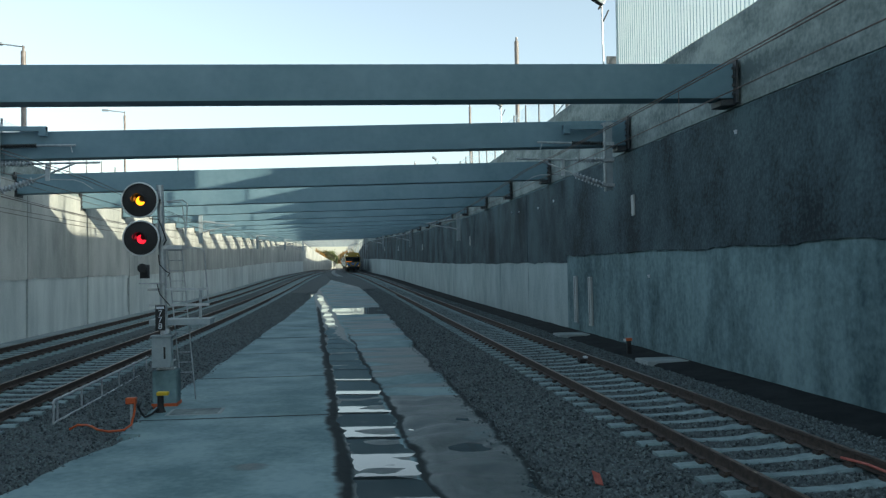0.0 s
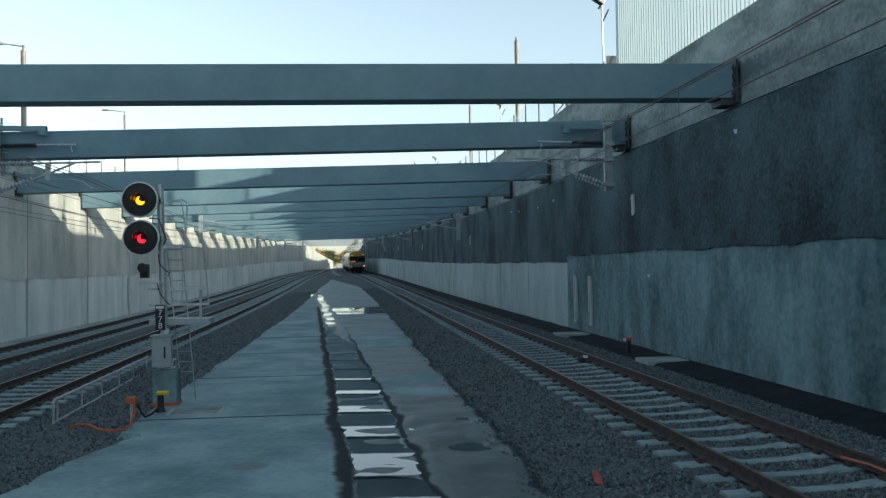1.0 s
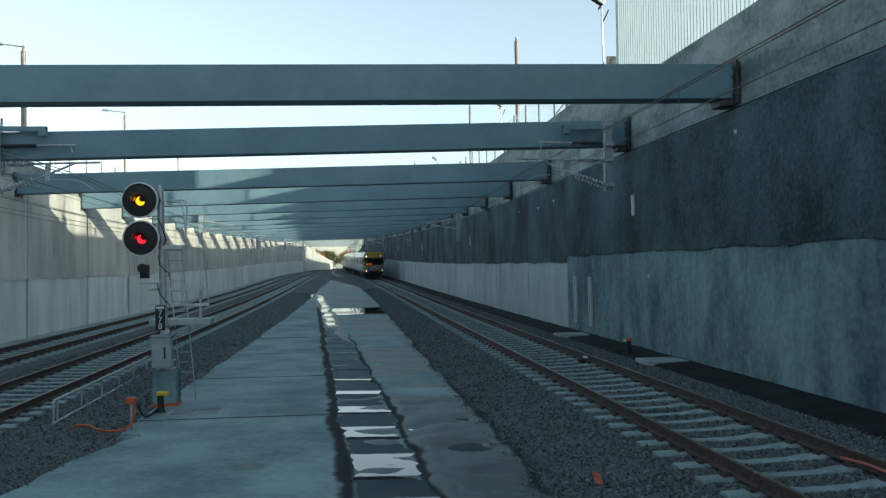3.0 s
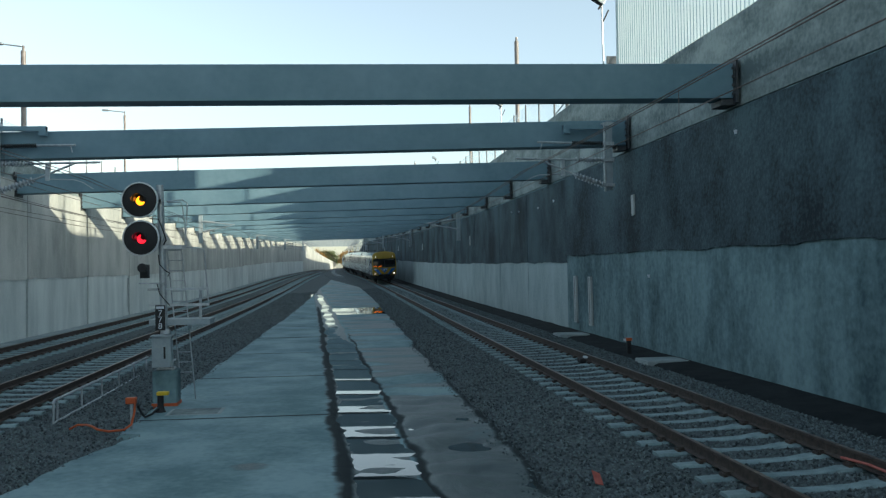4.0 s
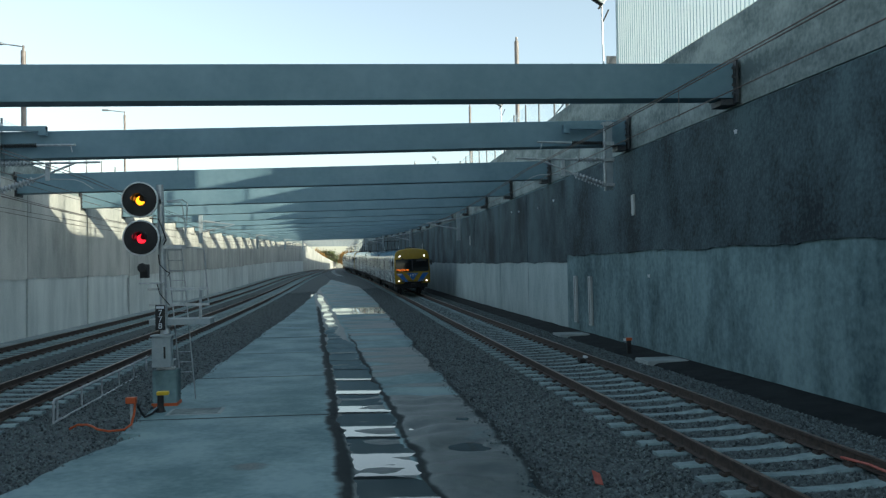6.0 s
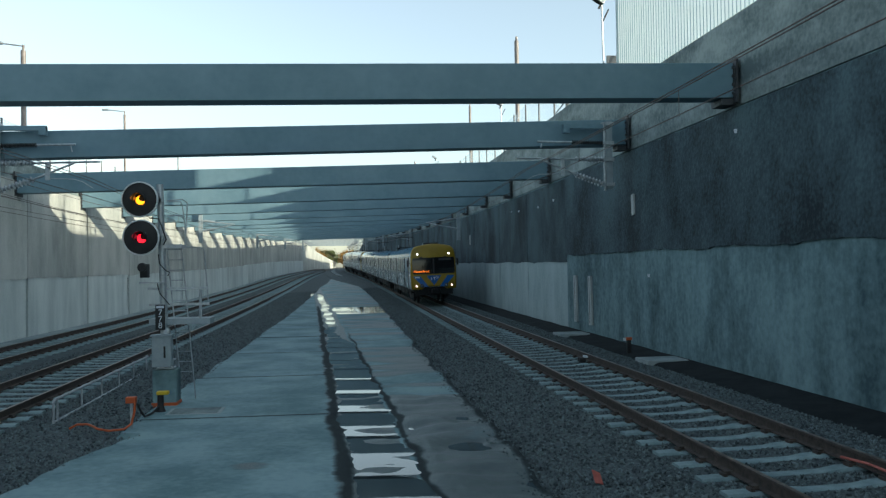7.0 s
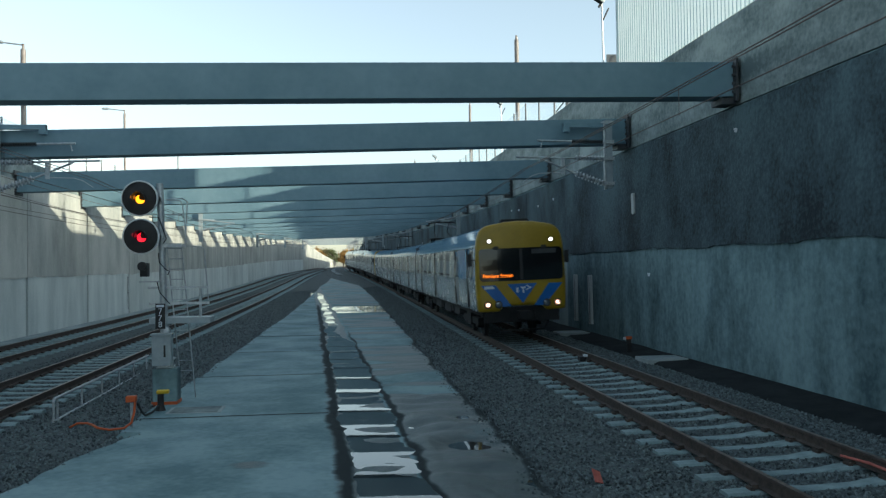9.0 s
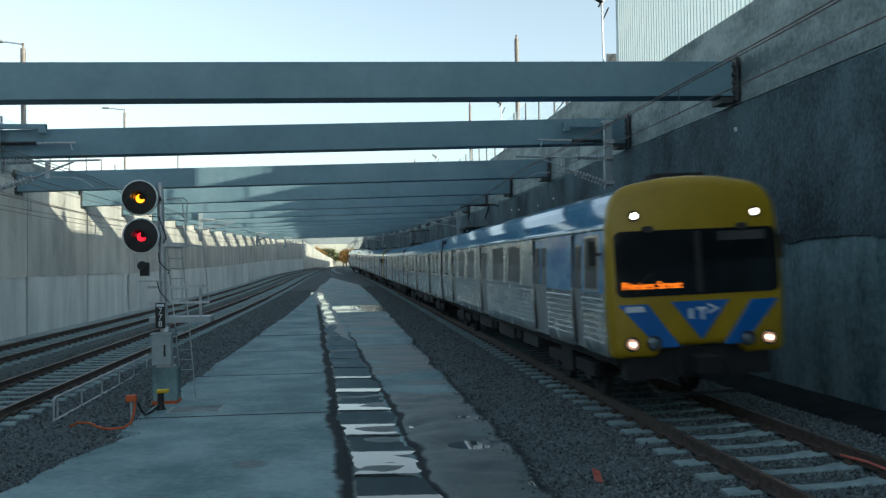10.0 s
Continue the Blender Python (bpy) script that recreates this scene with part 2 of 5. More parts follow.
def build_ground():
    mb = Mesh()
    rows = [-150, 0, 60, 120, 170, 210, 260, 3000]

    def strip(xa, xb, za, zb):
        n = len(mb.v)
        for s in rows:
            k = min(1, max(0, (s - 170) / 60))
            for x, z in ((xa, za), (xb, zb)):
                far = abs(x) > 100
                b = 0 if far else W(x, min(s, 260), 0)[0] - x
                zz = z * (1 - k) + (rise(min(s, 205)) - 0.65) * k
                mb.v.append((x + b, s, zz))
        for i in range(len(rows) - 1):
            a = n + 2 * i
            mb.face([a, a + 1, a + 3, a + 2])
    strip(-1500, LX - 0.6, 6.4, 6.4)
    strip(LX - 0.6, RX + 0.7, -0.65, -0.65)
    strip(RX + 0.7, 1500, 7.0, 7.0)
    ob = part("ground", mb, DIRT)
    tagged(ob, "bare brown earth and formation below the ballast", "ground", kind="structure")


build_ground()


# ---------------------------------------------------------------- retaining walls
LOWER_NEAR = material("weathered_panel", (0.04, 0.082, 0.094), (0.2, 0.305, 0.325), 0.85, scale=0.75, fine=7, bump=1.0, stretch=(1, 1, 0.4), dist=0.03)


def wing(parent, xa, xb, s0, s1, z0, z1, mat):
    """A wall that falls away from height z0 to z1 along its length."""
    mb = Mesh()
    st = steps(s0, s1, 12)
    for s in st:
        z = z0 + (z1 - z0) * (s - s0) / (s1 - s0)
        for x, zz in ((xa, -0.9), (xb, -0.9), (xb, z), (xa, z)):
            mb.v.append(W(x, s, zz))
    for i in range(len(st) - 1):
        for j in range(4):
            a, b = i * 4 + j, i * 4 + (j + 1) % 4
            mb.face([a, b, b + 4, a + 4])
    mb.face([3, 2, 1, 0])
    n = len(mb.v)
    mb.face([n - 4, n - 3, n - 2, n - 1])
    part("wing_wall", mb, mat, parent, "sloping end of the wall")


def wall_panels(parent, name, face, back, bounds, z_of, mat, gap=0.03, ragged=0):
    for a, b in zip(bounds[:-1], bounds[1:]):
        z0, z1 = z_of(a)
        a, b = a + gap / 2, b - gap / 2
        mb = Mesh()
        if not ragged:
            mb.sweep([(face, z0), (back, z0), (back, z1), (face, z1)], steps(a, b, 8))
        else:
            n = max(2, int((b - a) / ragged))
            for i in range(n + 1):
                s = a + (b - a) * i / n
                lo = z0 + 0.09 * noise.noise((s * 0.45, z0, face)) + 0.045 * noise.noise((s * 2.1, z0, face)) + 0.02 * noise.noise((s * 6, z0, face))
                hi = z1 + 0.03 * noise.noise((s * 1.5, z1, face))
                bulge = 0.018 * noise.noise((s * 0.8, 3, face))
                for x, z in ((face + bulge, lo), (back, lo), (back, hi), (face, hi)):
                    mb.v.append(W(x, s, z))
            for i in range(n):
                for j in range(4):
                    p, q = i * 4 + j, i * 4 + (j + 1) % 4
                    mb.face([p, q, q + 4, p + 4])
            mb.face([3, 2, 1, 0])
            e = n * 4
            mb.face([e, e + 1, e + 2, e + 3])
        part(name, mb, mat, parent)


def build_right_wall():
    core = part("wall_right", Mesh().wbox(RX + 0.10, RX + 0.65, -14, 215, -0.8, 6.15), LOWER_NEAR)
    wing(core, RX, RX + 0.6, 215, 300, 6.1, 3.0, SHOTCRETE)
    tagged(core, "tall retaining wall of dark sprayed concrete over pale cast panels", "wall", kind="structure")
    far = [34.6, 42.3, 50.1, 59.5, 69.2, 80.6, 92, 103, 114, 126, 138, 150, 162, 174, 186, 200, 215]
    wall_panels(core, "sprayed_panel", RX - 0.05, RX + 0.09, [-14, 34.6], lambda s: (2.84, 6.08), SHOTCRETE, 0.03, 0.12)
    wall_panels(core, "cast_panel", RX, RX + 0.09, [-14, 34.6], lambda s: (-0.7, 3.0), LOWER_NEAR)
    wall_panels(core, "sprayed_panel", RX - 0.02, RX + 0.09, far, lambda s: (2.56, 6.05), SHOTCRETE, 0.09, 0.3)
    wall_panels(core, "cast_panel", RX + 0.01, RX + 0.09, far, lambda s: (-0.7, 2.72), SMOOTH_PANEL, 0.09)
    cap = part("capping_beam", Mesh().sweep([(RX + 0.06, 6.16), (RX + 0.7, 6.16), (RX + 0.7, 8.4), (RX + 0.16, 8.4), (RX + 0.16, 7.45), (RX + 0.06, 7.40)], steps(-14, 28.64)), CAP)
    tagged(cap, "pale stained concrete capping beam above the sprayed wall", "wall", kind="structure")
    cap2 = part("capping_beam", Mesh().sweep([(RX + 0.06, 6.16), (RX + 0.7, 6.16), (RX + 0.7, 9.15), (RX + 0.2, 9.15), (RX + 0.16, 7.45), (RX + 0.06, 7.40)], steps(28.64, 215)), CAP)
    tagged(cap2, "pale concrete capping beam and parapet carrying a fence", "wall", kind="structure")


build_right_wall()


def build_left_wall():
    core = part("wall_left", Mesh().wbox(LX - 0.6, LX - 0.12, -14, 215, -0.8, 6.5), LOWER_NEAR)
    tagged(core, "tall grey retaining wall with pale panels along its foot", "wall", kind="structure")
    b = [-14, -5, 3.8, 12.5, 21.2, 30.0, 38.7, 47.4, 56.1, 64.8, 73.5, 82.2, 91, 100, 109, 118, 127, 136, 146, 156, 166, 176, 190, 215]
    wall_panels(core, "sprayed_panel", LX + 0.05, LX - 0.11, b, lambda s: (2.17, 6.35), LEFT_SHOTCRETE, 0.06, 0.4)
    wall_panels(core, "cast_panel", LX + 0.02, LX - 0.11, b, lambda s: (-0.7, 2.3), LEFT_PANEL, 0.28)
    wing(core, LX + 0.02, LX - 0.6, 215, 330, 6.9, 1.2, LEFT_SHOTCRETE)
    cap = part("capping_beam", Mesh().wbox(LX - 0.7, LX - 0.06, -14, 215, 6.36, 7.25), CAP)
    tagged(cap, "pale concrete capping beam along the wall top", "wall", kind="structure")
    k = part("kerb", Mesh().wbox(LX + 0.03, LX + 0.75, -14, 215, -0.7, -0.36), SLAB)
    tagged(k, "pale concrete kerb walkway at the foot of the wall", "kerb", kind="structure")


build_left_wall()


def build_screen():
    b = thing("clad_screen", None, "tall translucent white ribbed screen above the cutting", "screen wall")
    s = -14.0
    while s < 28.3:
        e = min(s + 2.13, 28.55)
        part("sheet", Mesh().box(RX + 0.34, RX + 0.36, s, e - 0.012, 8.42, 15.5), CLAD, b)
        s += 2.13
    mb = Mesh()
    s = -13.9
    while s < 28.5:
        mb.box(RX + 0.325, RX + 0.338, s, s + 0.022, 8.46, 15.5)
        s += 0.213
    part("ribs", mb, CLAD_RIB, b, "thin standing ribs of the sheets")["kind"] = "stuff"
    part("corner_trim", Mesh().box(RX + 0.30, RX + 0.40, 28.55, 28.63, 8.42, 15.55), RIBTRIM, b)


def translucent(name, color):
    mt = bpy.data.materials.new(name)
    mt.use_nodes = True
    N, L = mt.node_tree.nodes, mt.node_tree.links
    b = N["Principled BSDF"]
    b.inputs["Base Color"].default_value, b.inputs["Roughness"].default_value = (*color, 1), 0.4
    tr = N.new("ShaderNodeBsdfTranslucent")
    tr.inputs[0].default_value = (*color, 1)
    mx = N.new("ShaderNodeMixShader")
    mx.inputs[0].default_value = 0.6
    L.new(b.outputs[0], mx.inputs[1])
    L.new(tr.outputs[0], mx.inputs[2])
    L.new(mx.outputs[0], N["Material Output"].inputs[0])
    return mt


CLAD = translucent("white_polycarbonate", (0.7, 0.77, 0.8))
CLAD_RIB = material("sheet_rib", (0.2, 0.34, 0.42), (0.28, 0.42, 0.5), 0.4, scale=0.5, fine=6, bump=0.03)
RIBTRIM = material("grey_trim", (0.42, 0.5, 0.53), (0.52, 0.6, 0.62), 0.4, scale=0.5, fine=6, bump=0.03)
build_screen()


# ---------------------------------------------------------------- struts across the cutting
FALL = 0.55  # the struts fall towards the far wall


def build_struts():
    ends = [18.96, 26.65, 37.4, 46.3, 54.4, 62.6, 70.8, 79, 87.2, 95.4, 103.6, 111.8, 120, 128, 136, 144, 152]
    for i, s in enumerate(ends):
        z = rise(s)
        b = bend(s)
        sl = s + (0.4 if i == 0 else 0.0)
        a, e = Vector((RX - 0.02 + b, s, 0)), Vector((W(LX + 0.02, s, 0)[0], sl, 0))
        d = (e - a).normalized()
        n = Vector((-d.y, d.x, 0))
        n = n if n.y > 0 else -n
        t = thing("steel_strut", None, "blue-grey painted steel box strut spanning the cutting", "beam", "struts across the cutting")
        mb = Mesh()
        p0, p1 = (6.33 + z, 7.15 + z)
        ln = (e - a).length
        m = Matrix(((d.x, n.x, 0, a.x), (d.y, n.y, 0, a.y), (0, 0, 1, 0), (0, 0, 0, 1)))
        m = m @ Matrix(((1, 0, 0, 0), (0, 1, 0, 0), (-(0.22 if i == 0 else FALL) / ln, 0, 1, 0), (0, 0, 0, 1)))
        mb.box(0.06, ln - 0.06, 0, 0.62, p0, p1, m)
        part("box_beam", mb, BEAM, t, bevel=0.012)
        for at in (0.0, ln - 0.05):
            part("end_plate", Mesh().box(at, at + 0.055, -0.14, 0.76, p0 - 0.12, p1 + 0.1, m), DARKSTEEL, t)
            if i < 6:
                off = 0.055 if at == 0 else -0.06
                for j in range(4):
                    for y in (-0.07, 0.69):
                        zz = p0 + 0.1 + j * 0.2
                        part("bolt", Mesh().box(at + off, at + off + 0.06, y - 0.03, y + 0.03, zz - 0.03, zz + 0.03, m), DARKSTEEL, t)
        part("bracket", Mesh().box(-0.0, 0.35, 0.02, 0.6, p0 - 0.16, p0 - 0.02, m), DARKSTEEL, t)


build_struts()


# ---------------------------------------------------------------- concrete strip between the tracks
def gut_l(s):
    return 0.45 - 0.0387 * s + 0.10 * noise.noise((s * 0.35, 3.1, 0)) + 0.06 * noise.noise((s * 1.3, 8.1, 0))


def gut_r(s):
    return 1.5 - 0.0400 * s + 0.12 * noise.noise((s * 0.4, 13.1, 0)) + 0.06 * noise.noise((s * 1.5, 18.1, 0))


def slab_l(s):
    if s < 15:
        b = -3.64 - (15 - s) * 0.23
    else:
        b = -4.0 + (s - 15) * 0.017
    return b + 0.14 * noise.noise((s * 0.5, 30.2, 0)) + 0.07 * noise.noise((s * 2.2, 34.2, 0))


def slab_r(s):
    return 2.5 + 0.12 * noise.noise((s * 0.45, 40.2, 0)) + 0.07 * noise.noise((s * 2.0, 44.2, 0))


def smooth(a, b, v):
    k = min(1, max(0, (v - a) / (b - a)))
    return k * k * (3 - 2 * k)


def strip_height(x, s):
    l, r = gut_l(s), gut_r(s)
    if s > 30:  # the runnel narrows and wanders farther on
        k = smooth(30, 36, s)
        mid = (l + r) / 2 + 0.25 * noise.noise((s * 0.28, 50.3, 0)) * k - 0.1 * k
        half = (r - l) / 2 * (1 - 0.45 * k)
        l, r = mid - half, mid + half
    z = SLAB_Z
    dip = smooth(l - 0.10, l + 0.16, x) * (1 - smooth(r - 0.16, r + 0.2, x))
    bedz = -0.058 - 0.03 * noise.noise((x * 0.7, s * 0.8, 5)) - 0.035 * noise.noise((x * 0.9, s * 2.6, 9)) - 0.016 * noise.noise((x * 2.5, s * 8, 11))
    z += dip * bedz
    if x > r:
        rough = 1 - smooth(17.6, 18.5, s + 0.5 * noise.noise((x * 2, 1, 2)))
        lump = 0.12 * noise.noise((x * 1.0, s * 0.8, 1)) + 0.08 * noise.noise((x * 0.7 + 4, s * 1.8, 7)) + 0.022 * abs(noise.noise((x * 2.2, s * 3, 3))) + 0.01 * noise.noise((x * 6, s * 6, 3)) + 0.012
        flat = 0.012 * noise.noise((x * 0.5, s * 1.3, 2)) + 0.009 * noise.noise((x * 1.2, s * 4, 2)) - 0.012 - 0.032 * smooth(50.2, 51, s) * (1 - smooth(58.5, 59.3, s))
        z += (lump * rough + flat * (1 - rough)) * smooth(r, r + 0.3, x)
    elif x < l:
        z += 0.003 * noise.noise((x * 0.7, s * 0.5, 4))
        j = (s - 4.0) % 6.1
        if j < 0.06 or j > 6.04:
            z -= 0.012
    return z


WATER_Z = -0.338


def build_strip():
    mb = Mesh()
    stations = [-14 + 1.0 * i for i in range(19)]
    s = 5.0
    while s < 128:
        stations.append(s)
        s += 0.075 + 0.0035 * max(0, s - 12) * (1 + s / 60)
    cols = 90
    plain = []
    for s in stations:
        a, b = slab_l(s), slab_r(s)
        if s > 100:
            k = (s - 100) / 30
            mid = (a + b) / 2 - 0.5
            a, b = a + (mid - a) * k, b + (mid - b) * k
        l, r = gut_l(s), gut_r(s)
        for j in range(cols + 1):
            k = j / cols
            if k < 0.3:
                x = a + (l - 0.12 - a) * k / 0.3
            elif k < 0.62:
                x = (l - 0.12) + (r + 0.2 - l + 0.12) * (k - 0.3) / 0.32
            else:
                x = (r + 0.2) + (b - r - 0.2) * (k - 0.62) / 0.38
            if b < r + 0.2 or a > l - 0.12:
                x = a + (b - a) * k
            edge = 0.0
            if j == 0 or j == cols:
                edge = -0.12
            plain.append(x)
            mb.v.append(W(x, s, strip_height(x, s) + edge))
    c = cols + 1
    wet, silt = [], []
    for i, s in enumerate(stations):
        for j in range(c):
            x, y, z = mb.v[i * c + j]
            x, z = plain[i * c + j], z - rise(s)
            l, r = gut_l(s), gut_r(s)
            slow = noise.noise((x * 0.22, s * 0.75, 6))
            a = 0.0
            if x > r - 0.1:
                k = smooth(17.8, 18.8, s)
                a = smooth(r - 0.1, r + 0.1, x) * ((1.05 + 0.5 * slow) * (1 - k) + k * (0.5 + 1.3 * slow))
            elif x > l - 0.4:
                a = smooth(l - 0.4, l, x)
            else:
                a = 0.12 + 0.25 * noise.noise((x * 0.35, s * 0.3, 9))
                a += 0.75 * max(0, 1 - ((x + 1.35) / 0.45) ** 2 - ((s - 12.2) / 0.35) ** 2)
            wide = 0.2 + 0.16 * noise.noise((s * 0.7, 61, 0)) + 0.08 * noise.noise((s * 2.3, 63, 0))
            m = max(0, 1 - abs(x - l + 0.06) / max(0.06, wide)) * (1 - smooth(55, 65, s))
            wide = 0.14 + 0.16 * noise.noise((s * 0.6, 71, 0)) + 0.08 * noise.noise((s * 2.3, 73, 0))
            m = max(m, max(0, 1 - abs(x - r - 0.02) / max(0.03, wide)) * (1 - smooth(28, 45, s)) * 0.9)
            m = max(m, smooth(0.26, 0.0, slab_r(s) - x) * (1 - smooth(55, 75, s)))
            wet.append(a)
            silt.append(m)
    for i in range(len(stations) - 1):
        for j in range(cols):
            q = i * c + j
            mb.face([q, q + 1, q + 1 + c, q + c])
    me = mb.data("pavement", [STRIP], True, recalc=False)
    for name, values in (("wet", wet), ("silt", silt)):
        me.attributes.new(name, "FLOAT", "POINT").data.foreach_set("value", values)
    ob = part("pavement", me)
    tagged(ob, "worn concrete strip between tracks, wet along a shallow gutter", "pavement", kind="structure")
    w = Mesh()
    st = [-13 + 2.0 * i for i in range(49)]
    for s in st:
        w.v += [W(gut_l(s) - 0.5, s, WATER_Z), W(2.36, s, WATER_Z)]
    for i in range(len(st) - 1):
        w.face([2 * i, 2 * i + 1, 2 * i + 3, 2 * i + 2])
    ob = part("water", w.data("water", [WATER], recalc=False))
    tagged(ob, "still rain water lying in the gutter", "water", kind="structure")


build_strip()


def build_joints():
    """Open joints sawn across the dry side of the strip."""
    for s in (16.3, 22.2, 28.3, 34.6, 41.0, 47.3, 53.6, 60):
        mb = Mesh()
        n = 24
        a, b = slab_l(s) + 0.1, gut_l(s) - 0.15
        for i in range(n + 1):
            x = a + (b - a) * i / n
            o = 0.012 * noise.noise((x * 3, s, 0))
            h = 0.008 + 0.005 * noise.noise((x * 5, s, 3)) + 0.0003 * s
            mb.v += [W(x, s + o - h, SLAB_Z + 0.005), W(x, s + o + h, SLAB_Z + 0.005), W(x, s + o + h, SLAB_Z - 0.03), W(x, s + o - h, SLAB_Z - 0.03)]
        for i in range(n):
            for j in range(4):
                p, q = i * 4 + j, i * 4 + (j + 1) % 4
                mb.face([p, q, q + 4, p + 4])
        tagged(part("joint_filler", mb, MUD), "dark filled joint across the concrete strip", "joint", "joints of the strip", kind="structure")


build_joints()


# ---------------------------------------------------------------- ballast
CANT = radians(1.7)


def cant_z(x):
    return (x - TRACK_R) * math.tan(CANT)


def bed_right(x, s):
    e = slab_r(s)
    if s > 100:
        e = e + (-0.3 - e) * min(1, (s - 100) / 30)
    pts = [(e - 0.15, -0.50), (e + 0.12, -0.36), (4.0, -0.275), (4.4, -0.252), (6.9, -0.18), (7.4, -0.2), (8.25, -0.29)]
    for (x0, z0), (x1, z1) in zip(pts[:-1], pts[1:]):
        if x <= x1:
            return z0 + (z1 - z0) * (x - x0) / (x1 - x0)
    return pts[-1][1]


def bed_left(x, s):
    e = slab_l(s)
    if s > 100:
        e = e + (-0.3 - e) * min(1, (s - 100) / 30)
    pts = [(-13.1, -0.55), (-12.9, -0.475), (-6.1, -0.475), (-5.6, -0.46), (e - 0.3, -0.37), (e + 0.15, -0.42)]
    for (x0, z0), (x1, z1) in zip(pts[:-1], pts[1:]):
        if x <= x1:
            return z0 + (z1 - z0) * (x - x0) / (x1 - x0)
    return pts[-1][1]


def build_bed(name, f, xa, xb, label):
    mb = Mesh()
    stations = [-14 + 1.0 * i for i in range(18)]
    s = 4.0
    while s < 250:
        stations.append(s)
        s += 0.12 + 0.012 * max(0, s - 10)
    cols = 60
    for s in stations:
        a, b = xa(s), xb(s)
        amp = 0.012
        for j in range(cols + 1):
            x = a + (b - a) * j / cols
            z = f(x, s) + amp * noise.noise((x * 6, s * 6, 0)) + amp * noise.noise((x * 1.2, s * 1.2, 3))
            mb.v.append(W(x, s, z))
    c = cols + 1
    for i in range(len(stations) - 1):
        for j in range(cols):
            q = i * c + j
            mb.face([q, q + 1, q + 1 + c, q + c])
    tagged(part(name, mb.data(name, [BALLAST], True, recalc=False)), label, "ballast", kind="structure")


def mid_edge(f):
    return lambda s: f(s) if s < 100 else f(s) + (-0.3 - f(s)) * min(1, (s - 100) / 30)


build_bed("ballast_bed", bed_right, lambda s: mid_edge(slab_r)(s) - 0.12, lambda s: 8.25, "dark grey crushed-stone ballast sloping to the strip")
build_bed("ballast_bed", bed_left, lambda s: -13.1, lambda s: mid_edge(slab_l)(s) + 0.12, "dark grey crushed-stone ballast under two tracks")


def build_verge():
    mb = Mesh()
    st = [-14 + 0.35 * i for i in range(200)] + [57 + 2.5 * i for i in range(64)]
    for s in st:
        e = 8.16 + 0.07 * noise.noise((s * 0.5, 80, 0)) + 0.04 * noise.noise((s * 2.2, 82, 0))
        h = -0.215 + 0.03 * noise.noise((s * 0.8, 84, 0))
        f = -0.16 + 0.03 * noise.noise((s * 0.6, 86, 0))
        for x, z in ((e - 0.08, -0.5), (RX - 0.004, -0.5), (RX - 0.004, f), (RX - 0.3, h + 0.02), (e + 0.12, h), (e, h - 0.05)):
            mb.v.append(W(x, s, z))
    k = 6
    for i in range(len(st) - 1):
        for j in range(k):
            a, b = i * k + j, i * k + (j + 1) % k
            mb.face([a, b, b + k, a + k])
    mb.face(list(range(k - 1, -1, -1)))
    e = (len(st) - 1) * k
    mb.face([e + j for j in range(k)])
    tagged(part("asphalt_verge", mb.data("asphalt_verge", [ASPHALT], True)), "black asphalt strip along the foot of the wall", "pavement", kind="structure")


build_verge()


# ---------------------------------------------------------------- tracks
SLEEPER_STEP = 0.727


def sleeper_mesh():
    mb = Mesh()
    prof = [(-0.13, -0.20), (0.13, -0.20), (0.13, -0.03), (0.10, 0.0), (-0.10, 0.0), (-0.13, -0.03)]
    n = len(mb.v)
    xs = [(-1.32, 0), (-0.55, 0), (-0.3, -0.03), (0.3, -0.03), (0.55, 0), (1.32, 0)]
    for x, dz in xs:
        for y, z in prof:
            mb.v.append((x, y, z + (dz if z > -0.1 else 0)))
    for i in range(len(xs) - 1):
        for j in range(6):
            a, b = n + i * 6 + j, n + i * 6 + (j + 1) % 6
            mb.face([a, b, b + 6, a + 6])
    mb.face(list(range(5, -1, -1)))
    mb.face([n + 30 + j for j in range(6)])
    return mb.data("sleeper", [SLEEPER])


SLEEPER_ME = sleeper_mesh()
RAIL = [(-0.07, -0.17), (0.07, -0.17), (0.07, -0.158), (0.012, -0.14), (0.010, -0.05), (0.036, -0.038), (0.036, -0.004), (0.03, 0.0),
        (-0.03, 0.0), (-0.036, -0.004), (-0.036, -0.038), (-0.010, -0.05), (-0.012, -0.14), (-0.07, -0.158)]


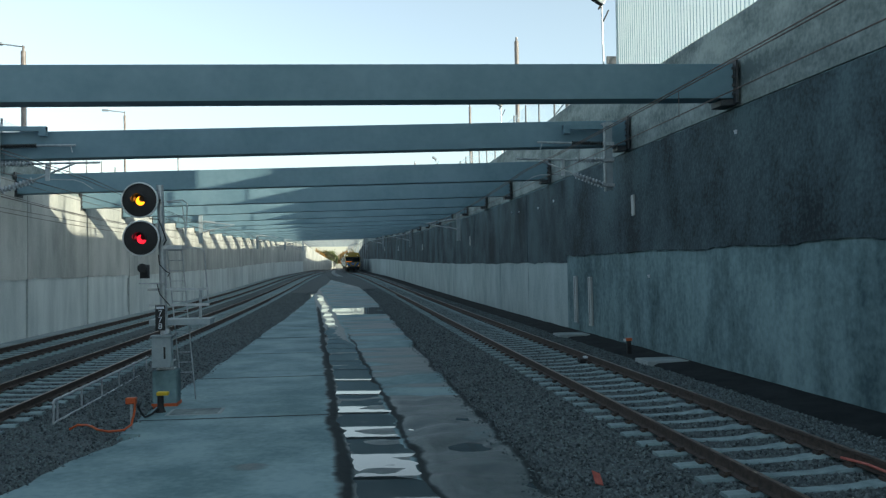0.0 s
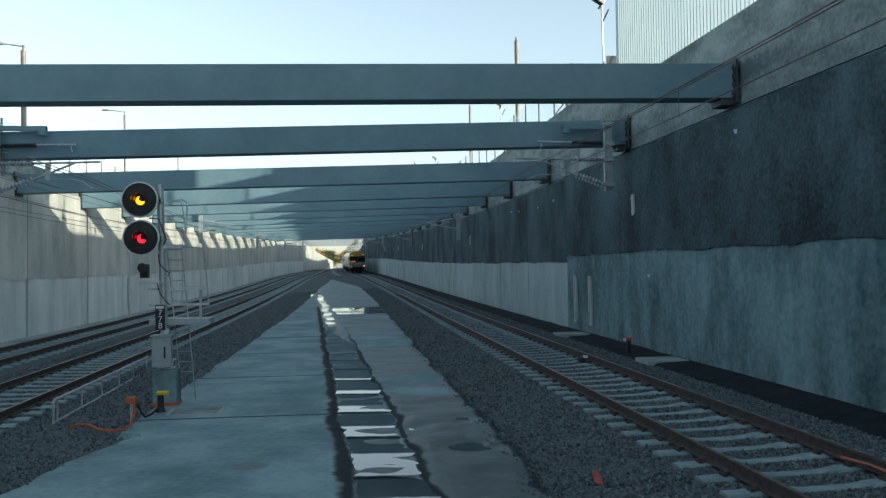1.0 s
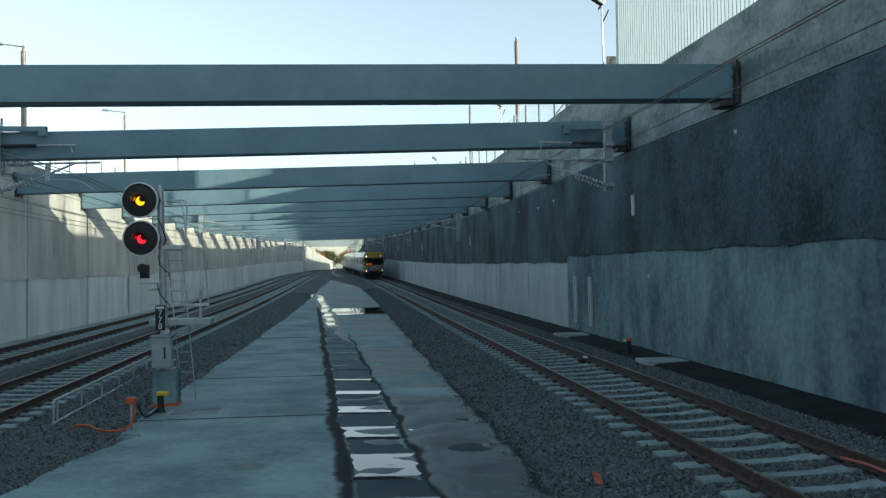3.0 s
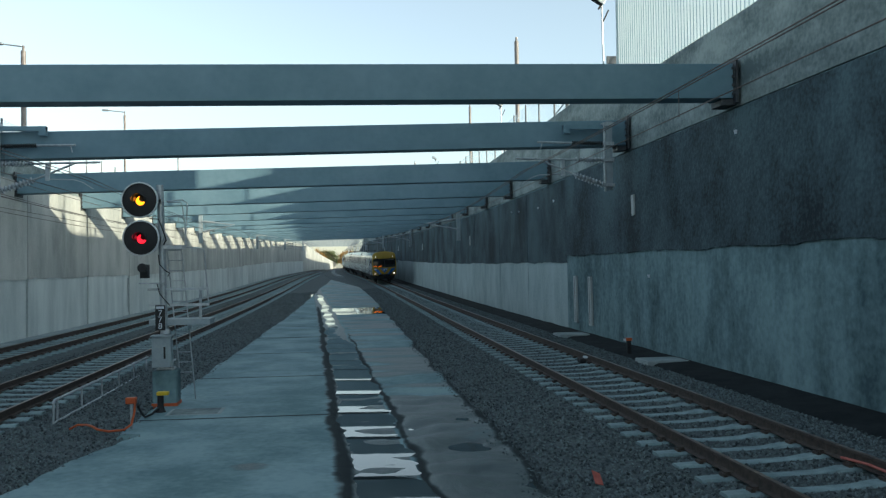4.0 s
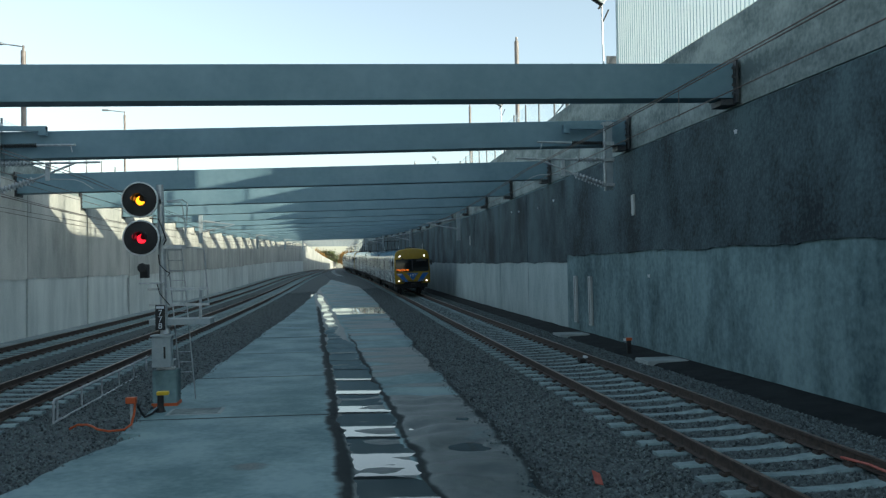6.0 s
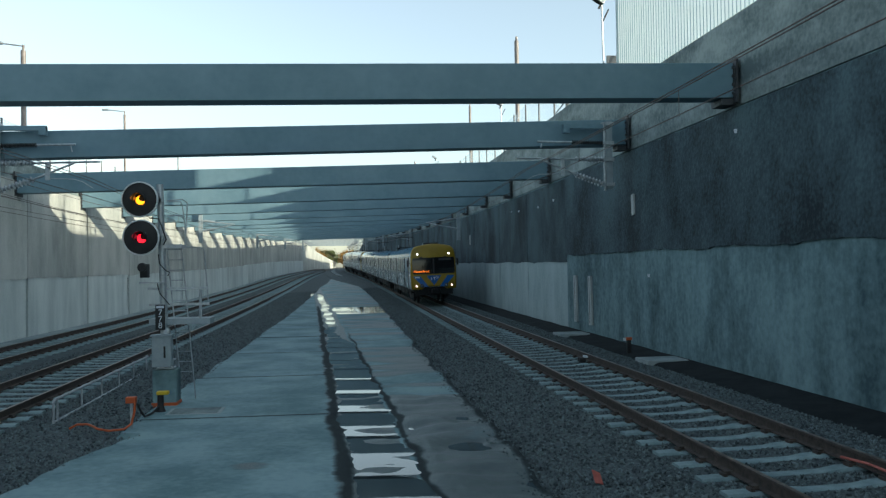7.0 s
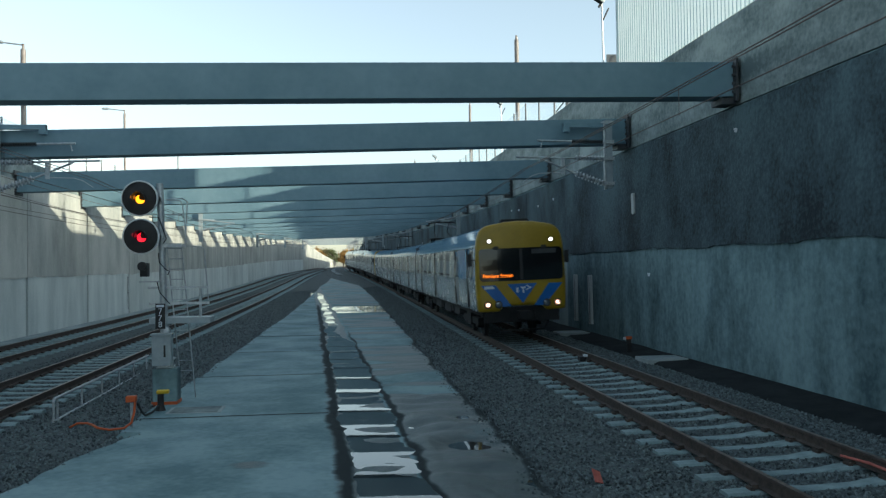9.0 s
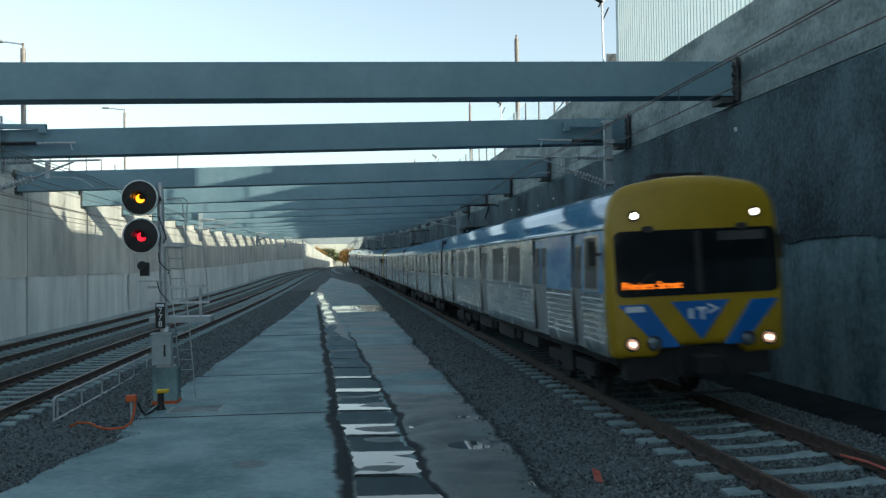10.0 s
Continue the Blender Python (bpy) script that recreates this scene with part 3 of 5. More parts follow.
def build_track(cx, z, cant, label, s0=4.4):
    t = thing("railway_track", None, label, "track", "railway tracks", "structure")
    tc = math.tan(cant)
    for side in (-1, 1):
        ox = cx + side * 0.835
        oz = z + side * 0.835 * tc
        mb = Mesh()
        st = steps(-14, 250, 4)
        k = len(RAIL)
        for s in st:
            for x, zz in RAIL:
                mb.v.append(W(ox + x, s, oz + zz))
        for i in range(len(st) - 1):
            for j in range(k):
                a, b = i * k + j, i * k + (j + 1) % k
                mb.face([a, b, b + k, a + k], 1 if j == 7 else 0)
        part("rail", mb, [RUST, RAILTOP], t, "brown rusted steel rail")
    clips = Mesh()
    n, s = 0, s0
    while s < 205:
        ob = part("sleeper", SLEEPER_ME, None, t)
        m = Matrix.Translation(W(cx, s, z - 0.175)) @ pose(0, 0, 0, 0, -math.degrees(cant), heading(s) * share(cx) + random.uniform(-0.4, 0.4))
        ob.matrix_basis = m
        if 3 < s < 75:
            for side in (-1, 1):
                for o in (-0.115, 0.115):
                    clips.cbox((side * 0.835 + o, 0, 0.035), (0.075, 0.09, 0.05), m)
                    clips.cbox((side * 0.835 + o * 1.35, 0, 0.02), (0.05, 0.14, 0.04), m)
        n += 1
        s += SLEEPER_STEP
    ob = part("rail_clips", clips, RUST, t, "small rusty rail fastenings")
    ob["kind"] = "stuff"


build_track(TRACK_R, Z_R, CANT, "railway track with rusty rails on pale concrete sleepers", 4.4 - 25 * SLEEPER_STEP)
build_track(TRACK_A, Z_L, 0.0, "railway track with brown rails on concrete sleepers", 12 - 34 * SLEEPER_STEP)
build_track(TRACK_B, Z_L, 0.0, "railway track with brown rails beside the wall", 16 - 40 * SLEEPER_STEP)

# ---------------------------------------------------------------- train
CAR_PITCH, CAR_LEN = 23.8, 23.1
YELLOW = material("yellow_paint", (0.25, 0.165, 0.003), (0.32, 0.21, 0.006), 0.35, scale=1.5, fine=20, bump=0.02)
BLUE = material("blue_paint", (0.004, 0.085, 0.30), (0.008, 0.115, 0.38), 0.3, scale=1.5, fine=20, bump=0.02)
PALEBLUE = material("pale_blue_film", (0.006, 0.13, 0.33), (0.14, 0.32, 0.46), 0.15, 0.0, scale=0.6, fine=6, bump=0.02, spread=0.3)
STAINLESS = material("stainless_steel", (0.42, 0.45, 0.46), (0.6, 0.63, 0.63), 0.14, 0.9, scale=2, fine=30, bump=0.03, rough2=0.3)
DOORSTEEL = material("door_steel", (0.30, 0.33, 0.34), (0.42, 0.45, 0.46), 0.32, 0.7, scale=2, fine=30, bump=0.03)
ROOF = material("roof_paint", (0.018, 0.12, 0.25), (0.05, 0.19, 0.34), 0.07, 0.0, scale=1.2, fine=12, bump=0.03)
UNDER = material("underframe_black", (0.004, 0.005, 0.006), (0.013, 0.014, 0.015), 0.85, scale=3, fine=30, bump=0.3)
BOXGREY = material("equipment_grey", (0.05, 0.053, 0.056), (0.11, 0.115, 0.12), 0.7, scale=3, fine=30, bump=0.2)
UNDERBOX = material("underfloor_box", (0.016, 0.018, 0.02), (0.045, 0.048, 0.05), 0.8, scale=3, fine=30, bump=0.2)
RUBBER = material("black_rubber", (0.008, 0.008, 0.009), (0.015, 0.015, 0.016), 0.6, scale=6, fine=40, bump=0.1)
DARKGLASS = material("dark_window_glass", (0.010, 0.012, 0.014), (0.016, 0.018, 0.02), 0.03, scale=0.6, fine=2, bump=0.0)
SCREEN = material("windscreen_glass", (0.004, 0.005, 0.006), (0.008, 0.009, 0.01), 0.08, scale=0.6, fine=2, bump=0.0)
WHITE = material("white_marking", (0.5, 0.55, 0.6), (0.6, 0.65, 0.7), 0.5, scale=5, fine=30, bump=0.0)
LAMPON = glow("headlamp_white", (1.0, 0.9, 0.82), 2.4)
LAMPLOW = glow("headlamp_warm", (0.8, 0.42, 0.28), 0.3)
BULB = glow("headlamp_bulb", (1.0, 0.85, 0.72), 3.5)
LAMPOFF = material("unlit_lamp_glass", (0.10, 0.13, 0.16), (0.2, 0.24, 0.28), 0.1, 0.5, scale=6, fine=20, bump=0.0)
ORANGE = glow("orange_led", (1.0, 0.2, 0.012), 0.9)


def side_x(z):
    pts = [(0.9, 1.41), (1.15, 1.45), (2.0, 1.47), (3.05, 1.42), (3.3, 1.37), (3.6, 1.16), (3.78, 0.75), (3.84, 0.0)]
    for (z0, x0), (z1, x1) in zip(pts[:-1], pts[1:]):
        if z <= z1:
            return x0 + (x1 - x0) * (z - z0) / (z1 - z0)
    return 0.0


def car_profile(inset):
    """Right half from the skirt up, then mirrored; with the material of each piece."""
    half = [(0.98, 1.42, 0), (1.10, side_x(1.10), 0)]
    z = 1.16
    while z < 1.93:
        half += [(z, side_x(z) + 0.0, 0), (z + 0.012, side_x(z) + 0.016, 0), (z + 0.045, side_x(z) + 0.016, 0), (z + 0.057, side_x(z), 0)]
        z += 0.1
    half += [(2.0, 1.47, 1), (2.5, side_x(2.5), 1), (3.02, side_x(3.02), 0), (3.05, side_x(3.05) + 0.02, 0), (3.09, side_x(3.09) + 0.02, 2), (3.12, side_x(3.12), 2),
             (3.3, 1.37, 3), (3.48, 1.26, 3), (3.62, 1.1, 3), (3.72, 0.88, 3), (3.80, 0.5, 3)]
    if inset:
        half = [(h[0], h[1] - (inset if h[0] < 3.03 else 0), h[2]) for h in half if not (1.12 < h[0] < 1.95)]
    pts = [(x, z) for z, x, m in half] + [(0.0, 3.83)] + [(-x, z) for z, x, m in reversed(half)]
    ms = [m for z, x, m in half] + [3] + [m for z, x, m in reversed(half)][1:] + [0, 0]
    return pts, ms


def car_shell(mb, y0, y1, inset, band):
    pts, ms = car_profile(inset)
    n, k = len(mb.v), len(pts)
    for y in (y0, y1):
        for x, z in pts:
            mb.v.append((x, y, z))
    for j in range(k):
        m = ms[j] if j < len(ms) else 0
        m = {0: 0, 1: band, 2: 2, 3: 3}[m]
        a, b = n + j, n + (j + 1) % k
        mb.face([a, b, b + k, a + k], m)
    mb.face([n + j for j in reversed(range(k))], 0)
    mb.face([n + k + j for j in range(k)], 0)


def side_plate(mb, side, y0, y1, z0, z1, a, b, m=0):
    """A plate that follows the car's side, from a to b metres outside of it."""
    n = len(mb.v)
    for off in (a, b):
        for y, z in ((y0, z0), (y1, z0), (y1, z1), (y0, z1)):
            mb.v.append((side * (side_x(z) + off), y, z))
    for q in ((0, 1, 2, 3), (4, 5, 6, 7), (0, 1, 5, 4), (1, 2, 6, 5), (2, 3, 7, 6), (3, 0, 4, 7)):
        mb.face([n + i for i in q], m)


def car_window(car, side, y0, y1, z0=2.07, z1=2.92):
    pane = Mesh()
    side_plate(pane, side, y0, y1, z0, z1, -0.01, 0.004)
    w = part("window", pane, DARKGLASS, car, "dark reflecting window pane")
    f = Mesh()
    t = 0.045
    for a, b, c, d in ((y0 - t, y1 + t, z0 - t, z0), (y0 - t, y1 + t, z1, z1 + t), (y0 - t, y0, z0, z1), (y1, y1 + t, z0, z1)):
        side_plate(f, side, a, b, c, d, 0.0, 0.016)
    part("window_frame", f, STAINLESS, w, "bright metal window frame")


def car_door(car, side, y0, y1, mat, leaves=2, inset=0.07):
    gap = 0.012
    wd = (y1 - y0) / leaves
    for i in range(leaves):
        a, b = y0 + i * wd + gap, y0 + (i + 1) * wd - gap
        leaf = Mesh()
        side_plate(leaf, side, a, b, 1.0, 2.06, -inset, -inset + 0.03, 0)
        side_plate(leaf, side, a, b, 2.06, 2.99, -inset, -inset + 0.03, 1)
        d = part("door", leaf, [DOORSTEEL, mat], car, "sliding car door with a tall window")
        p = Mesh()
        mid = 0.12 * wd
        side_plate(p, side, a + mid, b - mid, 2.05, 2.82, -inset + 0.03, -inset + 0.036)
        part("pane", p, DARKGLASS, d)
    for a, b in ((y0 - 0.012, y0 + 0.018), (y1 - 0.018, y1 + 0.012)):
        seal = Mesh()
        side_plate(seal, side, a, b, 1.06, 3.0, -inset, 0.004)
        part("door_seal", seal, RUBBER, car)


def bogie(car, y):
    b = part("bogie", Mesh().box(-1.15, -0.95, y - 1.75, y + 1.75, 0.42, 0.66).box(0.95, 1.15, y - 1.75, y + 1.75, 0.42, 0.66)
             .box(-1.0, 1.0, y - 0.3, y + 0.3, 0.45, 0.72).box(-1.2, -0.92, y - 0.45, y + 0.45, 0.36, 0.9).box(0.92, 1.2, y - 0.45, y + 0.45, 0.36, 0.9), UNDER, car, "black bogie frame", bevel=0.02)
    for dy in (-1.22, 1.22):
        for sx in (-1, 1):
            w = Mesh().lathe([(0.40, 0), (0.49, 0.0), (0.49, 0.03), (0.46, 0.035), (0.45, 0.13), (0.40, 0.13)], (sx * 0.77, y + dy, 0.455), (sx, 0, 0), 24)
            w.box(sx * 1.0 - 0.13, sx * 1.0 + 0.13, y + dy - 0.17, y + dy + 0.17, 0.32, 0.6)
            part("wheel", w, UNDER, b, smooth=True)


def rounded(x0, x1, z0, z1, r, n=5):
    out = []
    for cx, cz, a0 in ((x1 - r, z0 + r, -90), (x1 - r, z1 - r, 0), (x0 + r, z1 - r, 90), (x0 + r, z0 + r, 180)):
        for i in range(n + 1):
            a = radians(a0 + 90 * i / n)
            out.append((cx + r * math.cos(a), cz + r * math.sin(a)))
    return out


def nose_y(x, z):
    """How far behind the foremost plane the cab front lies: it falls back at the sides and at the roof."""
    return 0.05 + 0.05 * (x / 1.45) ** 2 + 0.10 * max(0, (z - 2.0) / 1.8) ** 2


def nose_outline():
    out = [(-0.62, 1.13), (0.62, 1.13), (0.78, 0.97)]
    out += [(1.30, 0.97)]
    for i in range(5):
        a = radians(-90 + 22.5 * i)
        out.append((1.33 + 0.10 * math.cos(a), 1.07 + 0.10 * math.sin(a)))
    out += [(1.465, 2.0), (1.42, 3.05)]
    for i in range(1, 8):
        a = radians(90 * i / 8)
        out.append((0.92 + 0.47 * math.cos(a), 3.24 + 0.5 * math.sin(a)))
    out += [(0.9, 3.755), (0.45, 3.83), (0, 3.85)]
    out += [(-x, z) for x, z in reversed(out[2:-1])]
    return out


def on_nose(outline, lift, thick=0.012):
    """A plate that lies on the cab front, its face lift metres before it."""
    mb = Mesh()
    k = len(outline)
    for off in (lift, lift - thick):
        for x, z in outline:
            mb.v.append((x, nose_y(x, z) - off, z))
    mb.face(list(range(k)))
    mb.face([k + j for j in reversed(range(k))])
    for j in range(k):
        a, b = j, (j + 1) % k
        mb.face([a, b, b + k, a + k])
    return mb


def screen_mesh(x0, x1, z0, z1, r, lift):
    """A rounded pane that follows the curve of the cab front."""
    mb = Mesh()
    xs = [x0 + r * (1 - math.cos(radians(a))) for a in (0, 18, 36, 54, 72, 90)]
    mid = [x0 + r + (x1 - x0 - 2 * r) * i / 16 for i in range(1, 16)]
    cols = xs + mid + [x0 + x1 - x for x in reversed(xs)]
    rows = 6
    for x in cols:
        e = min(x - x0, x1 - x)
        cut = r - math.sqrt(max(0, r * r - (r - e) ** 2)) if e < r else 0
        for j in range(rows + 1):
            z = z0 + cut + (z1 - z0 - 2 * cut) * j / rows
            mb.v.append((x, nose_y(x, z) - lift, z))
    n = len(mb.v)
    mb.v += [(x, y + 0.03, z) for x, y, z in mb.v]
    q = rows + 1
    for i in range(len(cols) - 1):
        for j in range(rows):
            a = i * q + j
            mb.face([a, a + q, a + q + 1, a + 1])
        for a in (i * q, i * q + rows):
            mb.face([a, a + q, n + a + q, n + a])
    return mb


def cab_front(car):
    o = nose_outline()
    k = len(o)
    mb = Mesh()
    # rounded edge: rings from the face back to the body
    rings = [(0.90, 0.0), (0.955, 0.012), (0.985, 0.05), (1.0, 0.12), (1.0, 0.34)]
    for f, dy in rings:
        for x, z in o:
            zc = 2.3
            xx, zz = x * f, zc + (z - zc) * f
            mb.v.append((xx, nose_y(xx, zz) + dy if dy < 0.3 else 0.36, zz))
    for i in range(len(rings) - 1):
        for j in range(k):
            a, b = i * k + j, i * k + (j + 1) % k
            mb.face([a, b, b + k, a + k])
    # face in a fan of rings towards the middle
    n = len(mb.v)
    for f in (0.6, 0.3):
        for x, z in o:
            xx, zz = x * 0.9 * f, 2.3 + (z - 2.3) * 0.9 * f
            mb.v.append((xx, nose_y(xx, zz), zz))
    for j in range(k):
        a, b = j, (j + 1) % k
        mb.face([a, b, n + b, n + a])
        mb.face([n + a, n + b, n + k + b, n + k + a])
    mb.v.append((0, nose_y(0, 2.3), 2.3))
    for j in range(k):
        mb.face([n + k + j, n + k + (j + 1) % k, len(mb.v) - 1])
    nose = part("cab_front", mb, YELLOW, car, "yellow painted cab front", smooth=True)
    ws = part("windscreen", screen_mesh(-1.355, 1.355, 1.94, 2.98, 0.13, 0.014), SCREEN, car, "wide black windscreen in a rubber surround")
    part("pillar", on_nose([(-0.05, 1.97), (0.05, 1.97), (0.05, 2.95), (-0.05, 2.95)], 0.022), RUBBER, ws)
    part("blind", on_nose([(0.35, 2.78), (1.15, 2.78), (1.15, 2.93), (0.35, 2.93)], 0.019, 0.004), UNDERBOX, ws, "dark sun blind")
    for x in (-0.8, 0.75):
        part("wiper_motor", on_nose(rounded(x - 0.09, x + 0.09, 2.95, 3.05, 0.04), 0.05, 0.05), RUBBER, ws)
    part("wiper", Mesh().tube([(-0.8, 0.02, 2.3), (-0.98, 0.0, 2.14), (-1.06, 0.0, 1.99)], 0.012, 5), RUBBER, ws)
    sgn = bpy.data.curves.new("destination", "FONT")
    sgn.body, sgn.size, sgn.extrude, sgn.align_x = "Flinders Street", 0.165, 0.002, "CENTER"
    sgn.materials.append(ORANGE)
    so = new("destination_sign", sgn)
    so.parent = ws
    so["label"] = "orange lit destination letters"
    so.matrix_basis = pose(-0.78, nose_y(-0.78, 2.1) - 0.035, 2.06, 90, 0, 0)
    stripes = ([(-1.33, 1.82), (-0.71, 1.13), (-0.36, 1.13), (-0.86, 1.82)], [(1.33, 1.82), (0.86, 1.82), (0.36, 1.13), (0.71, 1.13)],
               [(-0.48, 1.84), (0.0, 1.22), (0.48, 1.84)])
    for s in stripes:
        part("stripe", on_nose(s, 0.011, 0.014), BLUE, nose, "blue painted chevron stripe")
    part("number_bar", on_nose([(-1.22, 1.70), (-0.90, 1.70), (-0.93, 1.79), (-1.22, 1.79)], 0.016, 0.006), WHITE, nose, "pale bar of unreadable marking")
    part("emblem", on_nose([(-0.2, 1.56), (-0.13, 1.56), (-0.13, 1.72), (-0.2, 1.72)], 0.016, 0.006), WHITE, nose)
    part("emblem", on_nose([(-0.06, 1.69), (0.1, 1.69), (0.1, 1.74), (-0.06, 1.74)], 0.016, 0.006), WHITE, nose)
    part("emblem", on_nose([(0.0, 1.54), (0.05, 1.54), (0.05, 1.685), (0.0, 1.685)], 0.016, 0.006), WHITE, nose)
    part("emblem", on_nose([(0.12, 1.80), (0.31, 1.71), (0.12, 1.62), (0.12, 1.66), (0.23, 1.71), (0.12, 1.76)], 0.016, 0.006), WHITE, nose)
    for sx in (-1, 1):
        for x, z, r, mt, lab in ((1.0, 3.22, 0.055, LAMPON, "lit white upper headlamp"), (1.13, 1.2, 0.085, LAMPLOW, "lit warm lower headlamp"), (0.78, 1.2, 0.09, LAMPOFF, "unlit lower lamp")):
            y = nose_y(x, z)
            h = part("headlamp", Mesh().lathe([(r + 0.02, 0.03), (r + 0.035, -0.005), (r + 0.03, -0.03), (r + 0.005, -0.03), (r, -0.015)], (sx * x, y, z), (0, 1, 0), 20), RUBBER, car, lab, smooth=True)
            part("lens", Mesh().lathe([(r, 0.0), (r, -0.018), (r * 0.7, -0.026), (r * 0.3, -0.03)], (sx * x, y, z), (0, 1, 0), 20), mt, h)
            if mt is LAMPLOW:
                part("bulb", Mesh().lathe([(0.04, -0.028), (0.036, -0.036), (0.02, -0.04)], (sx * x, y, z), (0, 1, 0), 14), BULB, h)
    for sx in (-1, 1):
        part("mirror", Mesh().box(sx * 1.60 - 0.06, sx * 1.60 + 0.06, 0.45, 0.53, 2.45, 2.85).box(min(sx * 1.40, sx * 1.6), max(sx * 1.40, sx * 1.6), 0.47, 0.5, 2.62, 2.66), RUBBER, car)
    part("coupler", Mesh().box(-0.18, 0.18, -0.28, 0.3, 0.72, 0.98).box(-0.1, 0.1, 0.3, 1.2, 0.75, 0.93).tube([(-0.35, 0.2, 1.0), (-0.4, 0.0, 0.7), (-0.25, 0.1, 0.55)], 0.025, 6)
         .tube([(0.35, 0.2, 1.0), (0.42, 0.0, 0.68), (0.25, 0.1, 0.55)], 0.025, 6), UNDER, car, "black coupler with hoses", bevel=0.02)
    part("apron", Mesh().box(-1.2, 1.2, 0.2, 0.5, 0.62, 1.1).tube([(-0.9, 0.3, 0.7), (-0.7, 0.25, 0.35), (0.7, 0.25, 0.35), (0.9, 0.3, 0.7)], 0.03, 6), UNDER, car)


def pantograph(car, y):
    p = part("pantograph", Mesh().box(-0.75, 0.75, y - 0.9, y + 0.9, 3.9, 3.96).box(-0.6, -0.5, y - 0.8, y - 0.7, 3.8, 3.95).box(0.5, 0.6, y - 0.8, y - 0.7, 3.8, 3.95)
             .box(-0.6, -0.5, y + 0.7, y + 0.8, 3.8, 3.95).box(0.5, 0.6, y + 0.7, y + 0.8, 3.8, 3.95), UNDER, car, "black roof pantograph raised to the wire")
    arm = Mesh()
    for sx in (-0.45, 0.45):
        arm.tube([(sx, y - 0.7, 3.98), (sx * 0.8, y + 0.75, 4.35), (sx * 0.9, y - 0.1, 4.83)], 0.025, 6)
    arm.tube([(-0.8, y - 0.1, 4.80), (-0.6, y - 0.1, 4.86), (0.6, y - 0.1, 4.86), (0.8, y - 0.1, 4.80)], 0.035, 6)
    part("arm", arm, UNDER, p)


def build_car(cab):
    label = "silver suburban train car with yellow and blue cab front" if cab else "silver fluted suburban train car with blue roof edge"
    car = thing("train_car", None, label, "train car", "cars of the train")
    doors = [(4.3, 5.6), (11.75, 13.05), (18.8, 20.1)]
    cuts = ([(1.65, 2.35)] if cab else []) + doors
    y = 0.34 if cab else 0.0
    segs = []
    for a, b in cuts:
        segs += [(y, a, 0), (a, b, 0.07)]
        y = b
    segs.append((y, CAR_LEN, 0))
    for a, b, inset in segs:
        shell = Mesh()
        car_shell(shell, a, b, inset, 4 if cab and b < 5 else 1)
        part("body_section", shell, [STAINLESS, STAINLESS, ROOF, ROOF, PALEBLUE], car, "fluted stainless steel body section")
    wins = [(6.85, 8.45), (9.0, 10.75), (14.05, 15.75), (16.3, 18.05), (20.9, 22.4)]
    if not cab:
        wins += [(0.9, 2.0), (2.4, 3.6)]
    for side in (-1, 1):
        for a, b in wins:
            car_window(car, side, a, b)
        for a, b in doors:
            car_door(car, side, a, b, PALEBLUE if cab and a < 6 else DOORSTEEL)
        if cab:
            car_window(car, side, 0.68, 1.42)
            car_door(car, side, 1.65, 2.35, PALEBLUE, 1)
    for yb in (3.9, 19.4):
        bogie(car, yb)
    for a, b, d in ((6.6, 8.2, 0.45), (8.5, 9.1, 0.4), (9.4, 11.6, 0.5), (12.0, 12.5, 0.4), (12.9, 15.2, 0.46), (15.5, 16.8, 0.42)):
        part("equipment_box", Mesh().box(-1.18, 1.18, a, b, 0.97 - d, 0.97), UNDERBOX if d > 0.44 else UNDER, car, bevel=0.02)
    part("underframe", Mesh().box(-1.25, 1.25, 0.5, CAR_LEN - 0.2, 0.82, 0.979), UNDER, car)
    part("gangway", Mesh().box(-0.75, 0.75, CAR_LEN, CAR_LEN + 0.32, 1.0, 3.3), RUBBER, car)
    part("end_frame", Mesh().box(-1.36, 1.36, CAR_LEN, CAR_LEN + 0.03, 1.0, 3.5), RUBBER, car)
    if not cab:
        part("gangway", Mesh().box(-0.75, 0.75, -0.32, 0, 1.0, 3.3), RUBBER, car)
        part("end_frame", Mesh().box(-1.36, 1.36, -0.03, 0.0, 1.0, 3.5), RUBBER, car)
    if cab:
        part("roof_horn", Mesh().box(-0.5, 0.4, 0.55, 0.95, 3.80, 3.93), UNDER, car, bevel=0.03)
        cab_front(car)
        pantograph(car, 21.6)
    return car


CAB_CAR = build_car(True)
TRAILER = build_car(False)
CARS = [(CAB_CAR, False), (TRAILER, False)]
for turned in (True, False, None, True):
    src = TRAILER if turned is None else CAB_CAR
    CARS.append((copy_thing(src, Matrix()), bool(turned)))
TRAIN_S = [(0, 167.5), (0.5, 160.3), (1, 152.6), (1.5, 144.6), (2, 136.2), (2.5, 127.7), (3.2, 115.6), (4, 101.8), (4.5, 93.6), (5, 85.3), (5.5, 77.0),
           (6.2, 65.7), (7, 53.5), (7.5, 46.7), (8, 40.0), (8.5, 33.2), (9, 26.5), (9.5, 19.7), (10, 12.85)]

